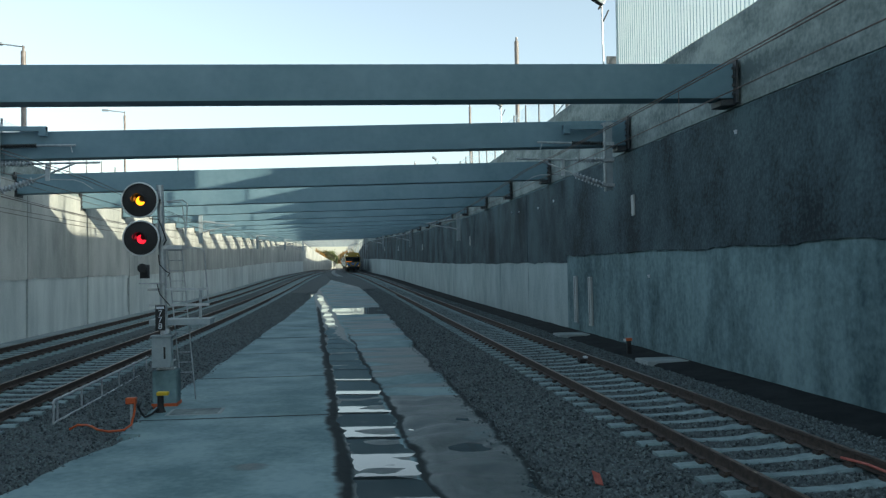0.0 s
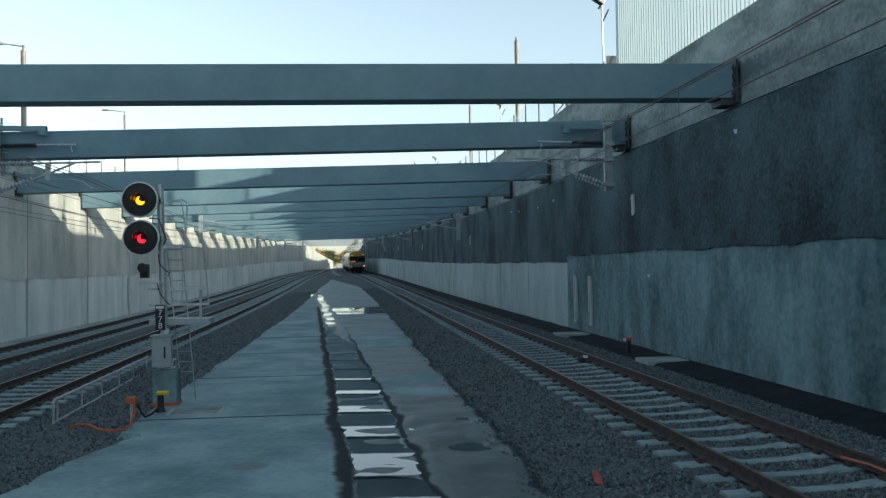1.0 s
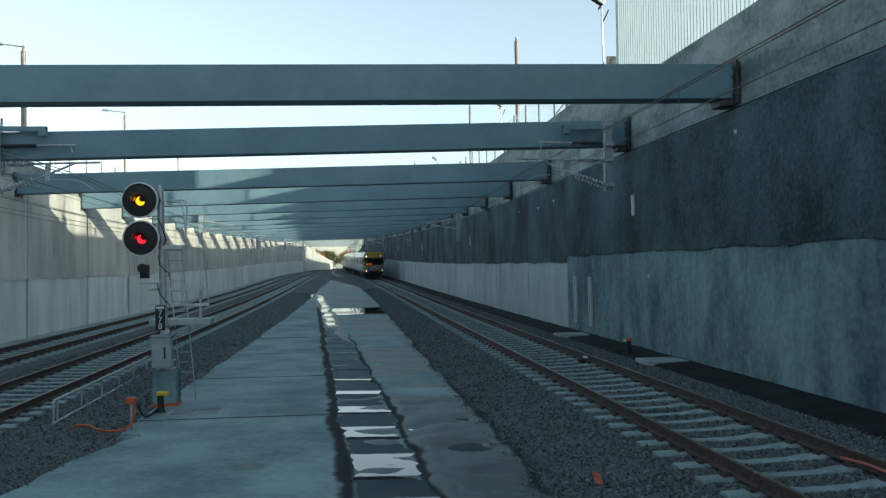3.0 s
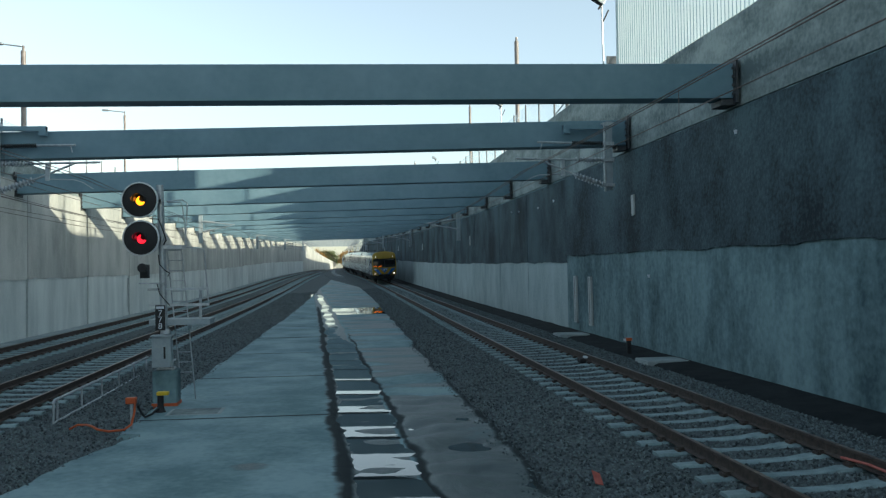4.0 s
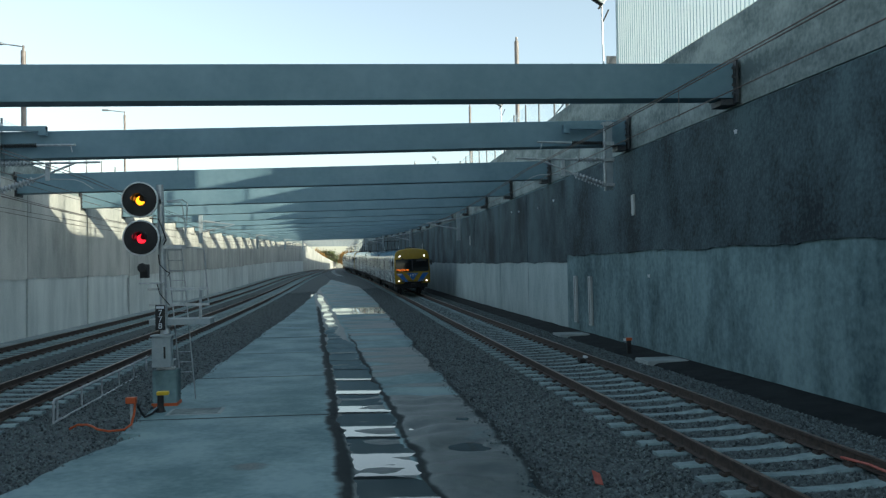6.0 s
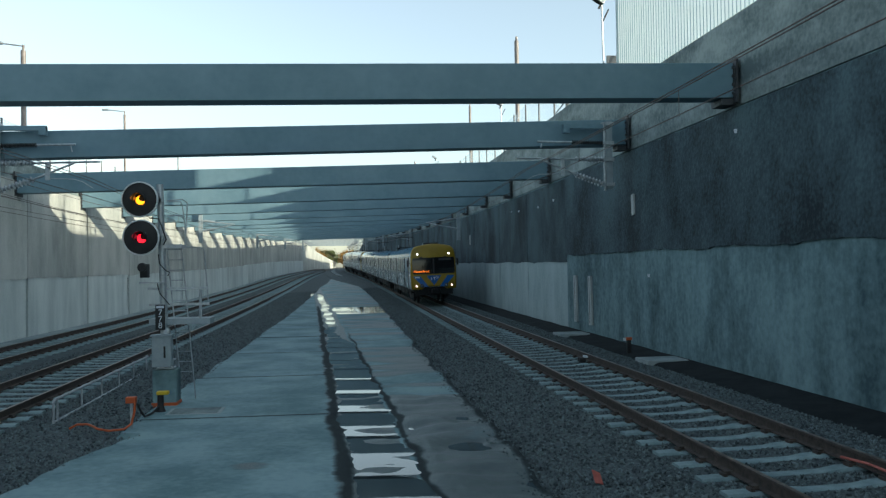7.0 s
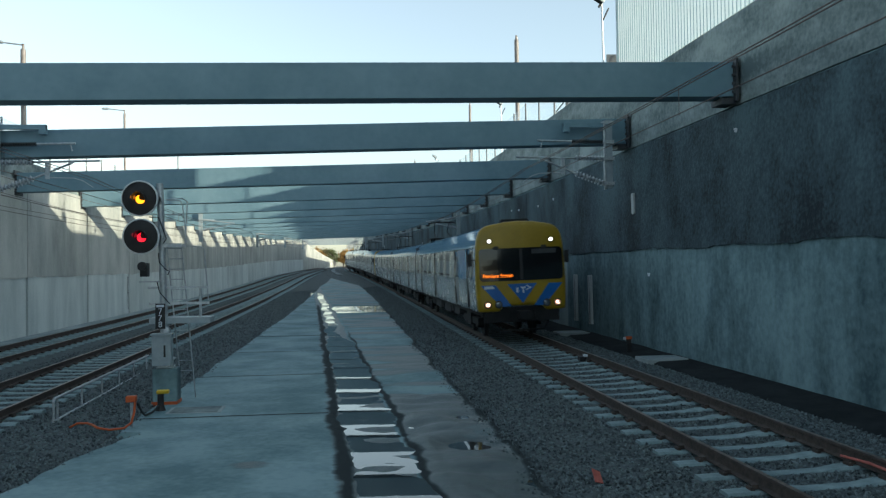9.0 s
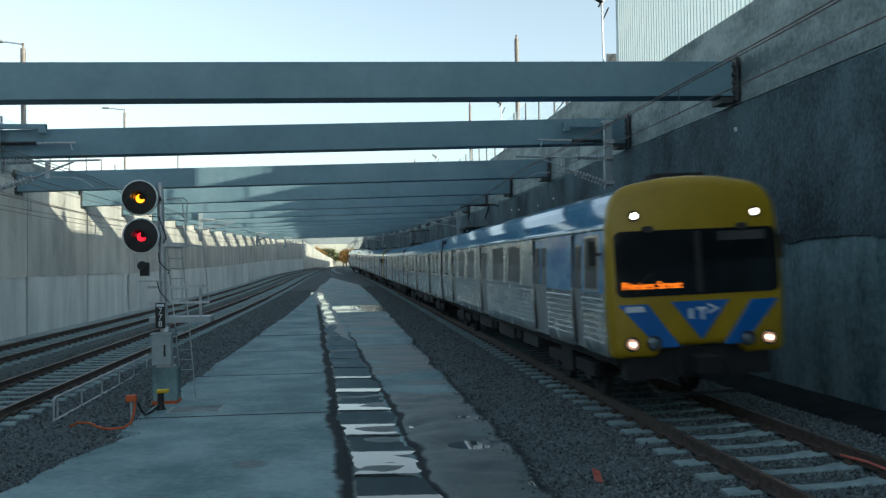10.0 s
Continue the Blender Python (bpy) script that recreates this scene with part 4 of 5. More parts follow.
# ---------------------------------------------------------------- signal
BLACK = material("matt_black", (0.008, 0.009, 0.01), (0.018, 0.019, 0.02), 0.7, scale=6, fine=40, bump=0.05)
RIM = material("white_rim", (0.5, 0.53, 0.54), (0.62, 0.65, 0.65), 0.5, scale=8, fine=40, bump=0.05)
AMBER = glow("amber_signal", (1.0, 0.30, 0.006), 1.35)
# AMBER_DIM and RED_DIM: weak glow for lamp light caught inside the hood.
AMBER_DIM = glow("amber_hood_glow", (0.55, 0.17, 0.01), 0.28)
RED = glow("red_signal", (1.0, 0.006, 0.022), 1.1)
RED_DIM = glow("red_hood_glow", (0.4, 0.012, 0.03), 0.22)
BOXPAINT = material("grey_cabinet_paint", (0.22, 0.27, 0.29), (0.3, 0.35, 0.37), 0.5, scale=3, fine=20, bump=0.05)
ORANGE_PLASTIC = material("orange_plastic", (0.42, 0.07, 0.014), (0.52, 0.1, 0.02), 0.5, scale=8, fine=40, bump=0.05)
YELLOW_PLASTIC = material("yellow_plastic", (0.55, 0.36, 0.01), (0.65, 0.45, 0.02), 0.5, scale=8, fine=40, bump=0.05)


def signal_head(sig, x, z, lit, dim):
    y = -0.28
    h = part("signal_head", Mesh().lathe([(0.34, 0.03), (0.345, 0.0), (0.33, -0.012), (0.05, -0.012)], (x, y, z), (0, 1, 0), 40), BLACK, sig, "round black signal background", smooth=True)
    part("rim", Mesh().lathe([(0.338, 0.035), (0.366, 0.035), (0.37, 0.0), (0.362, -0.025), (0.342, -0.03), (0.338, 0.0)], (x, y, z), (0, 1, 0), 40), RIM, h, "pale rim", smooth=True)
    part("casing", Mesh().lathe([(0.24, 0.03), (0.22, 0.2), (0.12, 0.24)], (x, y, z), (0, 1, 0), 24), BLACK, h, smooth=True)
    hood = Mesh()
    for i in range(13):
        a = radians(-20 + 220 * i / 12)
        for r in (0.125, 0.118):
            for d in (0.0, -0.24 + 0.10 * abs(i - 6) / 6):
                hood.v.append((x + r * math.cos(a), y - 0.012 + d, z + r * math.sin(a)))
    for i in range(12):
        a = i * 4
        hood.face([a, a + 1, a + 5, a + 4])
        hood.face([a + 2, a + 6, a + 7, a + 3])
        hood.face([a + 1, a + 3, a + 7, a + 5])
    part("hood", hood, BLACK, h)
    # Crescent: only the visible lit part of the round lens is shaped.
    cres = []
    for i in range(17):
        a = radians(100 + 240 * i / 16)
        cres.append((0.09 * math.cos(a), 0.09 * math.sin(a)))
    for i in range(13):
        a = radians(310 - 180 * i / 12)
        cres.append((0.035 + 0.066 * math.cos(a), 0.045 + 0.066 * math.sin(a)))
    part("lens", Mesh().plate(cres, 0.02, pose(x + 0.02, y - 0.034, z - 0.02)), lit, h, "glowing crescent of the signal lens")
    # Added glowing spot in place of the dimly lit inside of the hood.
    part("lit_hood_spot", Mesh().lathe([(0.05, 0), (0.05, -0.02), (0.03, -0.03)], (x - 0.125, y - 0.012, z + 0.03), (0, 1, 0), 16), dim, h, smooth=True)
    part("arm", Mesh().box(x + 0.1, -0.02, y + 0.1, y + 0.16, z - 0.03, z + 0.03).box(-0.12, -0.04, y + 0.1, 0.02, z - 0.03, z + 0.03), GALV, h)


def build_signal():
    sig = thing("railway_signal", pose(-3.72, 18.15, SLAB_Z), "grey mast signal showing amber over red beside the track", "signal")
    part("plinth", Mesh().box(-0.235, 0.245, -0.23, 0.23, -0.02, 0.73), LOWER_NEAR, sig, "grey concrete plinth", bevel=0.02)
    part("footing", Mesh().box(-0.25, 0.26, -0.25, 0.25, -0.05, 0.06), ORANGE_PLASTIC, sig, "orange painted footing edge")
    part("flange", Mesh().box(-0.17, 0.17, -0.17, 0.17, 0.735, 0.76), GALV, sig)
    for i in range(8):
        a = 2 * math.pi * i / 8
        part("anchor_bolt", Mesh().tube([(0.14 * math.cos(a), 0.14 * math.sin(a), 0.76), (0.14 * math.cos(a), 0.14 * math.sin(a), 0.92)], 0.014, 6), GALV, sig)
    part("flange", Mesh().box(-0.17, 0.17, -0.17, 0.17, 0.90, 0.925), GALV, sig)
    part("mast", Mesh().tube([(-0.01, 0, 0.92), (-0.10, 0, 4.55)], 0.075, 16, r1=0.07), GALV, sig, "galvanised steel mast", smooth=True)
    box = part("cabinet", Mesh().box(-0.22, 0.16, -0.34, -0.09, 0.80, 1.42), BOXPAINT, sig, "grey steel cabinet", bevel=0.012)
    part("cabinet_roof", Mesh().box(-0.245, 0.185, -0.37, -0.07, 1.42, 1.455), BOXPAINT, box)
    part("latch", Mesh().box(0.02, 0.055, -0.36, -0.34, 0.98, 1.22), BLACK, box)
    part("cap", Mesh().lathe([(0.11, 0), (0.10, 0.08), (0.06, 0.12)], (-0.01, 0, 1.46), (0, 0, 1), 16), GALV, sig, smooth=True)
    plate = part("number_plate", Mesh().box(-0.185, 0.01, -0.13, -0.115, 1.54, 2.06), BLACK, sig, "black plate with white digits")
    for i, ch in enumerate("778"):
        cu = bpy.data.curves.new("digit", "FONT")
        cu.body, cu.size, cu.extrude, cu.align_x = ch, 0.17, 0.002, "CENTER"
        cu.materials.append(WHITE)
        o = new("digit", cu)
        o.parent = plate
        o.matrix_basis = pose(-0.0875, -0.133, 1.845 - i * 0.135, 90, 0, 0)
    part("marking_bar", Mesh().box(-0.165, -0.01, -0.134, -0.1305, 1.985, 2.035), WHITE, plate, "small unreadable white letters")
    signal_head(sig, -0.445, 4.22, AMBER, AMBER_DIM)
    signal_head(sig, -0.425, 3.44, RED, RED_DIM)
    lower = part("subsidiary_light", Mesh().box(-0.45, -0.30, -0.3, -0.08, 2.62, 2.90).lathe([(0.09, 0), (0.095, 0.12), (0.06, 0.12)], (-0.38, -0.3, 2.83), (0, -1, 0), 14), BLACK, sig, "small black unlit signal light", bevel=0.01)
    part("shelf", Mesh().box(-0.48, 0.0, -0.25, -0.1, 2.50, 2.53), GALV, lower)
    part("cross_arm", Mesh().box(-0.36, 0.86, -0.03, 0.03, 2.36, 2.41), GALV, sig)
    part("cross_arm", Mesh().box(-0.33, 0.88, -0.03, 0.03, 2.03, 2.08), GALV, sig)
    part("platform", Mesh().box(-0.33, 0.9, -0.06, 0.55, 1.64, 1.76), BOXPAINT, sig, "galvanised work platform")
    part("platform", Mesh().box(-0.08, 0.34, -0.06, 0.45, 3.22, 3.30), GALV, sig, "small upper platform")
    part("stanchion", Mesh().tube([(0.70, 0, 1.76), (0.70, 0, 2.41)], 0.03, 8), GALV, sig)
    rail = Mesh()
    rail.tube([(0.30, 0.4, 3.26), (0.62, 0.4, 3.24), (0.72, 0.4, 3.2), (0.80, 0.4, 2.1)], 0.014, 6)
    rail.tube([(0.0, 0.1, 4.22), (0.3, 0.25, 4.26), (0.38, 0.4, 4.2), (0.33, 0.4, 3.3)], 0.014, 6)
    rail.tube([(0.0, 0.3, 4.22), (0.25, 0.35, 4.22), (0.28, 0.4, 4.1), (0.36, 0.4, 3.3)], 0.012, 6)
    rail.tube([(0.0, 0.1, 3.9), (0.26, 0.3, 3.92), (0.3, 0.4, 3.85)], 0.012, 6)
    part("guard_rail", rail, GALV, sig)
    lad = part("ladder", Mesh().tube([(-0.03, 0.3, 3.28), (0.18, 0.5, 0.5)], 0.014, 6).tube([(0.27, 0.3, 3.28), (0.50, 0.5, 0.02)], 0.014, 6), GALV, sig, "thin galvanised ladder")
    for i in range(13):
        k = i / 12
        part("rung", Mesh().tube([(-0.03 + 0.21 * k, 0.3 + 0.2 * k, 3.2 - 2.6 * k), (0.275 + 0.19 * k, 0.3 + 0.2 * k, 3.2 - 2.6 * k)], 0.009, 5), GALV, lad)
    cab = Mesh()
    cab.tube([(-0.3, -0.1, 3.85), (-0.1, -0.14, 3.83), (-0.02, -0.12, 3.6), (0.04, -0.1, 3.4), (-0.02, -0.08, 3.3)], 0.012, 6)
    cab.tube([(-0.12, -0.1, 3.1), (-0.1, -0.1, 2.9), (0.03, -0.12, 2.76), (0.1, -0.1, 2.72), (0.06, -0.08, 2.65)], 0.012, 6)
    cab.tube([(-0.15, -0.1, 2.5), (-0.1, -0.12, 2.3), (0.02, -0.12, 2.15), (0.1, -0.1, 2.05)], 0.010, 6)
    part("cable", cab, BLACK, sig)


build_signal()


# ---------------------------------------------------------------- small things by the signal
def build_handrail():
    h = thing("handrail", None, "low galvanised tubular handrail standing in the ballast", "railing")
    a, b = Vector((-5.62, 17.1, 0)), Vector((-5.85, 26.0, 0))
    part("rail", Mesh().tube([(a.x, a.y, -0.5), (a.x, a.y, -0.06), (a.x, a.y + 0.06, 0.0), (b.x, b.y, -0.08)], 0.026, 8), GALV, h, smooth=True)
    part("rail", Mesh().tube([(a.x, a.y, -0.43), (b.x, b.y, -0.5)], 0.024, 8), GALV, h, smooth=True)
    for i in range(6):
        p = a.lerp(b, (i + 0.15) / 5.3)
        part("post", Mesh().tube([(p.x, p.y, -0.75), (p.x, p.y, -0.02)], 0.022, 8), GALV, h, smooth=True)


build_handrail()


def build_small():
    m = thing("cable_marker", pose(-3.78, 15.5, -0.33), "orange-topped marker post with an orange conduit", "marker post")
    part("post", Mesh().tube([(0, 0, -0.1), (0, 0, 0.5)], 0.025, 8), GALV, m)
    part("cap", Mesh().box(-0.09, 0.09, -0.06, 0.06, 0.47, 0.58), ORANGE_PLASTIC, m, "orange plastic cap", bevel=0.015)
    pts = [(0.07, -0.02, 0.5), (0.06, -0.05, 0.3), (0.02, -0.1, 0.12), (-0.08, -0.2, 0.05), (-0.3, -0.3, 0.05), (-0.5, -0.25, 0.08), (-0.66, 0.0, 0.09), (-0.82, 0.25, 0.08), (-1.05, 0.45, 0.05), (-1.2, 0.5, -0.03)]
    part("conduit", Mesh().tube(pts, 0.02, 10), ORANGE_PLASTIC, m, "bent orange conduit", smooth=True)
    y = thing("yellow_topped_pillar", pose(-3.64, 17.2, SLAB_Z), "short black pillar with a yellow cap beside the signal plinth", "marker post")
    part("stem", Mesh().lathe([(0.11, -0.02), (0.075, 0.06), (0.06, 0.12), (0.06, 0.33)], (0, 0, 0), (0, 0, 1), 14), BLACK, y, smooth=True)
    part("cap", Mesh().box(-0.07, 0.16, -0.08, 0.08, 0.33, 0.40), YELLOW_PLASTIC, y, "yellow cap", bevel=0.02)
    c = part("black_cable", Mesh().tube([(-3.7, 15.6, 0.1), (-3.72, 16.0, -0.12), (-3.78, 16.5, -0.27), (-3.74, 16.9, -0.28), (-3.66, 17.15, -0.2)], 0.02, 8), BLACK, smooth=True)
    tagged(c, "slack black cable lying at the strip's edge", "cable")
    h = thing("pit_cover", pose(-2.95, 17.1, SLAB_Z), "flat pale concrete pit cover set in the strip", "pit cover")
    part("frame", Mesh().box(-0.52, 0.52, -0.36, 0.36, -0.05, 0.008), CONCRETE, h)
    part("lid", Mesh().box(-0.45, 0.45, -0.30, 0.30, -0.02, 0.018), CAP, h)
    r = part("red_tag", Mesh().plate([(-0.07, -0.1), (0.05, -0.11), (0.08, 0.08), (-0.03, 0.12)], 0.012), FADED_RED)
    r.matrix_basis = pose(3.14, 10.53, -0.235, -52, 14, 20)
    tagged(r, "faded red plastic scrap lying on the ballast", "litter")
    c = part("red_cable", Mesh().tube([(6.36, 10.4, -0.08), (6.41, 9.9, -0.06), (6.42, 9.4, -0.07), (6.43, 8.8, -0.1)], 0.018, 6), FADED_RED, smooth=True)
    tagged(c, "red cable lying along the rail web", "cable")
    for x, s, w, d in ((8.48, 31.5, 1.15, 1.1), (8.55, 22.4, 1.15, 1.0)):
        p = thing("drain_pit", pose(x, s, -0.185), "pale concrete drain pit lid beside the asphalt strip", "pit cover", "drain pits along the wall")
        part("surround", Mesh().box(-w / 2, w / 2, -d / 2, d / 2, -0.1, 0.035), CONCRETE, p, bevel=0.01)
        part("lid", Mesh().box(-w / 2 + 0.08, w / 2 - 0.08, -d / 2 + 0.08, d / 2 - 0.08, 0.0, 0.045), SLAB, p)
    g = thing("guide_post", pose(8.38, 24.6, -0.25), "short dark post with an orange reflector top", "marker post")
    part("stem", Mesh().box(-0.06, 0.06, -0.05, 0.05, -0.1, 0.42), BLACK, g, bevel=0.01)
    part("top", Mesh().box(-0.09, 0.09, -0.05, 0.05, 0.42, 0.5), ORANGE_PLASTIC, g)
    part("face", Mesh().box(-0.16, -0.095, -0.04, 0.04, 0.40, 0.48), WHITE, g)
    d = thing("rail_contact", pose(6.36, 22.3, -0.12), "small rail-mounted sensor box beside the rail foot", "track device")
    part("casing", Mesh().box(-0.16, 0.0, -0.14, 0.14, -0.05, 0.07), BLACK, d, bevel=0.02)
    part("lamp_cap", Mesh().box(-0.02, 0.06, -0.1, 0.1, 0.07, 0.12), WHITE, d)


FADED_RED = material("faded_red", (0.32, 0.07, 0.05), (0.45, 0.12, 0.09), 0.6, scale=8, fine=40, bump=0.05)
build_small()


# ---------------------------------------------------------------- fittings on the right wall
def build_wall_fittings():
    PL = material("pale_plate", (0.34, 0.38, 0.38), (0.44, 0.48, 0.48), 0.5, scale=5, fine=30, bump=0.05)
    for s, z0, z1, w, lean in ((26.1, 4.0, 4.66, 0.22, 4), (61.2, 3.9, 4.6, 0.22, 0), (93.1, 3.9, 4.6, 0.25, 0), (120, 3.9, 4.6, 0.25, 0), (140, 3.9, 4.6, 0.25, 0)):
        o = part("wall_plate", Mesh().box(-0.03, 0.03, -w / 2, w / 2, -(z1 - z0) / 2, (z1 - z0) / 2), PL, bevel=0.008)
        o.matrix_basis = Matrix.Translation(W(RX - 0.08, s, (z0 + z1) / 2)) @ pose(0, 0, 0, -lean, 0, heading(s))
        tagged(o, "pale rectangular metal plate fixed to the dark wall", "wall plate", "plates on the wall")
    for s, z0, z1, lean in ((33.2, 0.15, 2.0, 5), (31.15, 0.15, 2.0, 7)):
        t = thing("conduit_cover", pose(RX - 0.04, s, (z0 + z1) / 2, -lean * 0.3), "pale metal cable cover rising up the wall foot", "cable cover", "cable covers on the wall")
        part("channel", Mesh().box(-0.05, 0.04, -0.17, 0.17, -(z1 - z0) / 2, (z1 - z0) / 2), PL, t, bevel=0.01)
        part("seam", Mesh().box(-0.058, -0.05, -0.015, 0.015, -(z1 - z0) / 2 + 0.05, (z1 - z0) / 2 - 0.05), BLACK, t)
        part("side", Mesh().box(-0.03, 0.04, 0.2, 0.24, -(z1 - z0) / 2, (z1 - z0) / 2 - 0.3), BLACK, t)
    for s, z in ((18.9, 5.55), (24.96, 2.1), (39.5, 5.2), (36.5, 5.3), (12.7, 1.0), (46, 5.4), (44, 5.3)):
        o = part("wall_stud", Mesh().lathe([(0.03, 0.03), (0.03, -0.02), (0.02, -0.05)], (0, 0, 0), (1, 0, 0), 10).box(-0.03, 0.02, -0.02, 0.02, -0.07, 0.0), WHITE)
        o.matrix_basis = Matrix.Translation(W(RX - (0.07 if z > 2.8 else 0.02), s, z))
        tagged(o, "small pale survey stud on the wall", "wall stud", "studs on the wall")


build_wall_fittings()


def build_height_mark():
    t = thing("height_gauge", Matrix.Translation(W(LX + 0.075, 55.6, 0)), "thin dark painted height scale on the far wall", "wall marking")
    part("line", Mesh().box(-0.006, 0.006, -0.02, 0.02, -0.1, 1.95), BLACK, t)
    for i in range(7):
        part("tick", Mesh().box(-0.006, 0.008, -0.06, 0.09, 1.9 - i * 0.16, 1.97 - i * 0.16), BLACK, t)


build_height_mark()


# ---------------------------------------------------------------- overhead line
INSUL = material("grey_insulator", (0.22, 0.25, 0.27), (0.32, 0.36, 0.38), 0.35, scale=8, fine=40, bump=0.05)
WIRE = material("copper_wire", (0.06, 0.045, 0.04), (0.12, 0.09, 0.08), 0.5, 0.6, scale=8, fine=40, bump=0.0)


def insulator(parent, a, b, r=0.085, n=9, mat=None):
    a, b = Vector(a), Vector(b)
    d = b - a
    prof = []
    ln = d.length
    for i in range(n):
        h = ln * i / n
        prof += [(r * 0.45, h), (r, h + ln / n * 0.35), (r * 0.95, h + ln / n * 0.5), (r * 0.45, h + ln / n * 0.6)]
    prof += [(r * 0.45, ln)]
    part("insulator", Mesh().lathe(prof, a, d, 14), mat or INSUL, parent, "ribbed insulator", smooth=True)


def cantilever(at, sgn, label):
    """A drop post under a strut with the arms that hold the wires; the track lies on the side sgn."""
    t = thing("overhead_line_support", at, label, "overhead line support", "supports of the overhead line")
    part("drop_post", Mesh().box(-0.10, 0.10, -0.02, 0.0, -2.1, 0.1).box(-0.10, 0.10, 0.12, 0.14, -2.1, 0.1).box(-0.012, 0.012, 0.0, 0.12, -2.1, 0.1), BOXPAINT, t, "grey steel drop post")
    part("hinge_tube", Mesh().tube([(sgn * 0.16, -0.02, 0.05), (sgn * 0.16, -0.02, -2.15)], 0.045, 10), GALV, t)
    for z in (0.0, -0.62, -1.15, -1.95):
        part("clamp", Mesh().box(-0.14, 0.22, -0.09, 0.16, z - 0.05, z + 0.05) if sgn > 0 else Mesh().box(-0.22, 0.14, -0.09, 0.16, z - 0.05, z + 0.05), GALV, t)
    part("strut_bracket", Mesh().box(min(0, sgn * 1.5), max(0, sgn * 1.5), -0.04, 0.1, -0.16, -0.02).box(min(sgn * 1.5, sgn * 1.3), max(sgn * 1.5, sgn * 1.3), -0.06, 0.12, -0.3, -0.02), BEAM, t, "blue-grey bracket on the strut face")
    g = sgn
    insulator(t, (g * 0.22, -0.02, -0.62), (g * 1.25, -0.02, -0.6), 0.075, 14, BLACK)
    part("tube", Mesh().tube([(g * 1.2, -0.02, -0.6), (g * 2.35, -0.02, -0.58)], 0.035, 8), GALV, t)
    insulator(t, (g * 0.22, -0.02, -1.15), (g * 1.15, -0.02, -1.14), 0.10)
    part("tube", Mesh().tube([(g * 1.15, -0.02, -1.14), (g * 3.05, -0.02, -1.10)], 0.032, 8), GALV, t)
    insulator(t, (g * 0.22, -0.02, -1.95), (g * 1.15, -0.02, -1.62), 0.11)
    part("tube", Mesh().tube([(g * 1.15, -0.02, -1.62), (g * 2.3, -0.02, -1.14)], 0.032, 8), GALV, t)
    part("dropper_bar", Mesh().box(min(g * 1.48, g * 1.6), max(g * 1.48, g * 1.6), -0.05, 0.01, -1.65, -1.12), GALV, t)
    part("steady_arm", Mesh().tube([(g * 1.55, -0.02, -1.6), (g * 2.3, -0.02, -1.62), (g * 2.55, -0.02, -1.7), (g * 2.85, -0.02, -1.9)], 0.016, 6), GALV, t)
    part("hanger", Mesh().tube([(g * 2.2, -0.02, -0.6), (g * 2.25, -0.02, -0.8)], 0.02, 6), GALV, t)
    return t


cantilever(pose(8.45, 26.35, 6.95), -1, "grey drop post with ribbed insulators holding wires over the track")
cantilever(pose(-10.35, 26.45, 6.85), 1, "grey drop post with ribbed insulators beside the far wall")


def wire(name, x, pts, r, label):
    """A wire along the line through (station, height) points, sagging between them."""
    path = []
    for (s0, z0, sag), (s1, z1, _) in zip(pts[:-1], pts[1:]):
        n = max(3, int((s1 - s0) / 3))
        for i in range(n):
            k = i / n
            path.append(W(x, s0 + (s1 - s0) * k, z0 + (z1 - z0) * k - sag * 4 * k * (1 - k)))
    path.append(W(x, pts[-1][0], pts[-1][1]))
    tagged(part(name, Mesh().tube(path, r, 5), WIRE), label, "wire", "wires of the overhead line")


def build_wires():
    sup = [26.3, 62.6, 99, 136, 172]
    mess = [(-14, 5.9, 0.2)] + [(s, 5.45, 0.28) for s in sup] + [(210, 5.4, 0)]
    cont = [(-14, 5.2, 0.06)] + [(s, 4.96, 0.04) for s in sup] + [(210, 4.9, 0)]
    for x, z in ((TRACK_R, 0), (TRACK_A, -0.25), (TRACK_B, -0.25)):
        wire("messenger_wire", x - 0.05, [(a, b + z + (0.0 if a > 0 else 0), c) for a, b, c in mess], 0.011, "thin brown messenger wire above the track")
        wire("messenger_wire", x + 0.09, [(a, b + z + 0.03, c) for a, b, c in mess], 0.011, "thin brown messenger wire above the track")
        wire("contact_wire", x, [(a, b + z, c) for a, b, c in cont], 0.010, "thin brown contact wire above the track")
        d = Mesh()
        for s in (7.5, 13.8, 20, 33, 40, 47.5, 55):
            zm = 5.45 + z - 0.28 * 4 * ((s - 26.3) / 36.3) * (1 - (s - 26.3) / 36.3) if s > 26.3 else 5.45 + z + 0.45 * (26.3 - s) / 40.3 - 0.2 * 4 * ((s + 14) / 40.3) * (1 - (s + 14) / 40.3)
            p = W(x, s, zm)
            q = W(x, s, 4.95 + z)
            d.tube([p, q], 0.006, 4)
        ob = tagged(part("dropper_wires", d, WIRE), "short thin droppers between the wires", "wire", kind="stuff")
    for x, z in ((-12.9, 5.4), (-13.2, 4.9), (-12.2, 5.9)):
        wire("feeder_wire", x, [(-14, z, 0.1), (30, z, 0.15), (66, z, 0.15), (100, z, 0.1), (200, z, 0)], 0.012, "thin dark feeder wire near the wall")


build_wires()


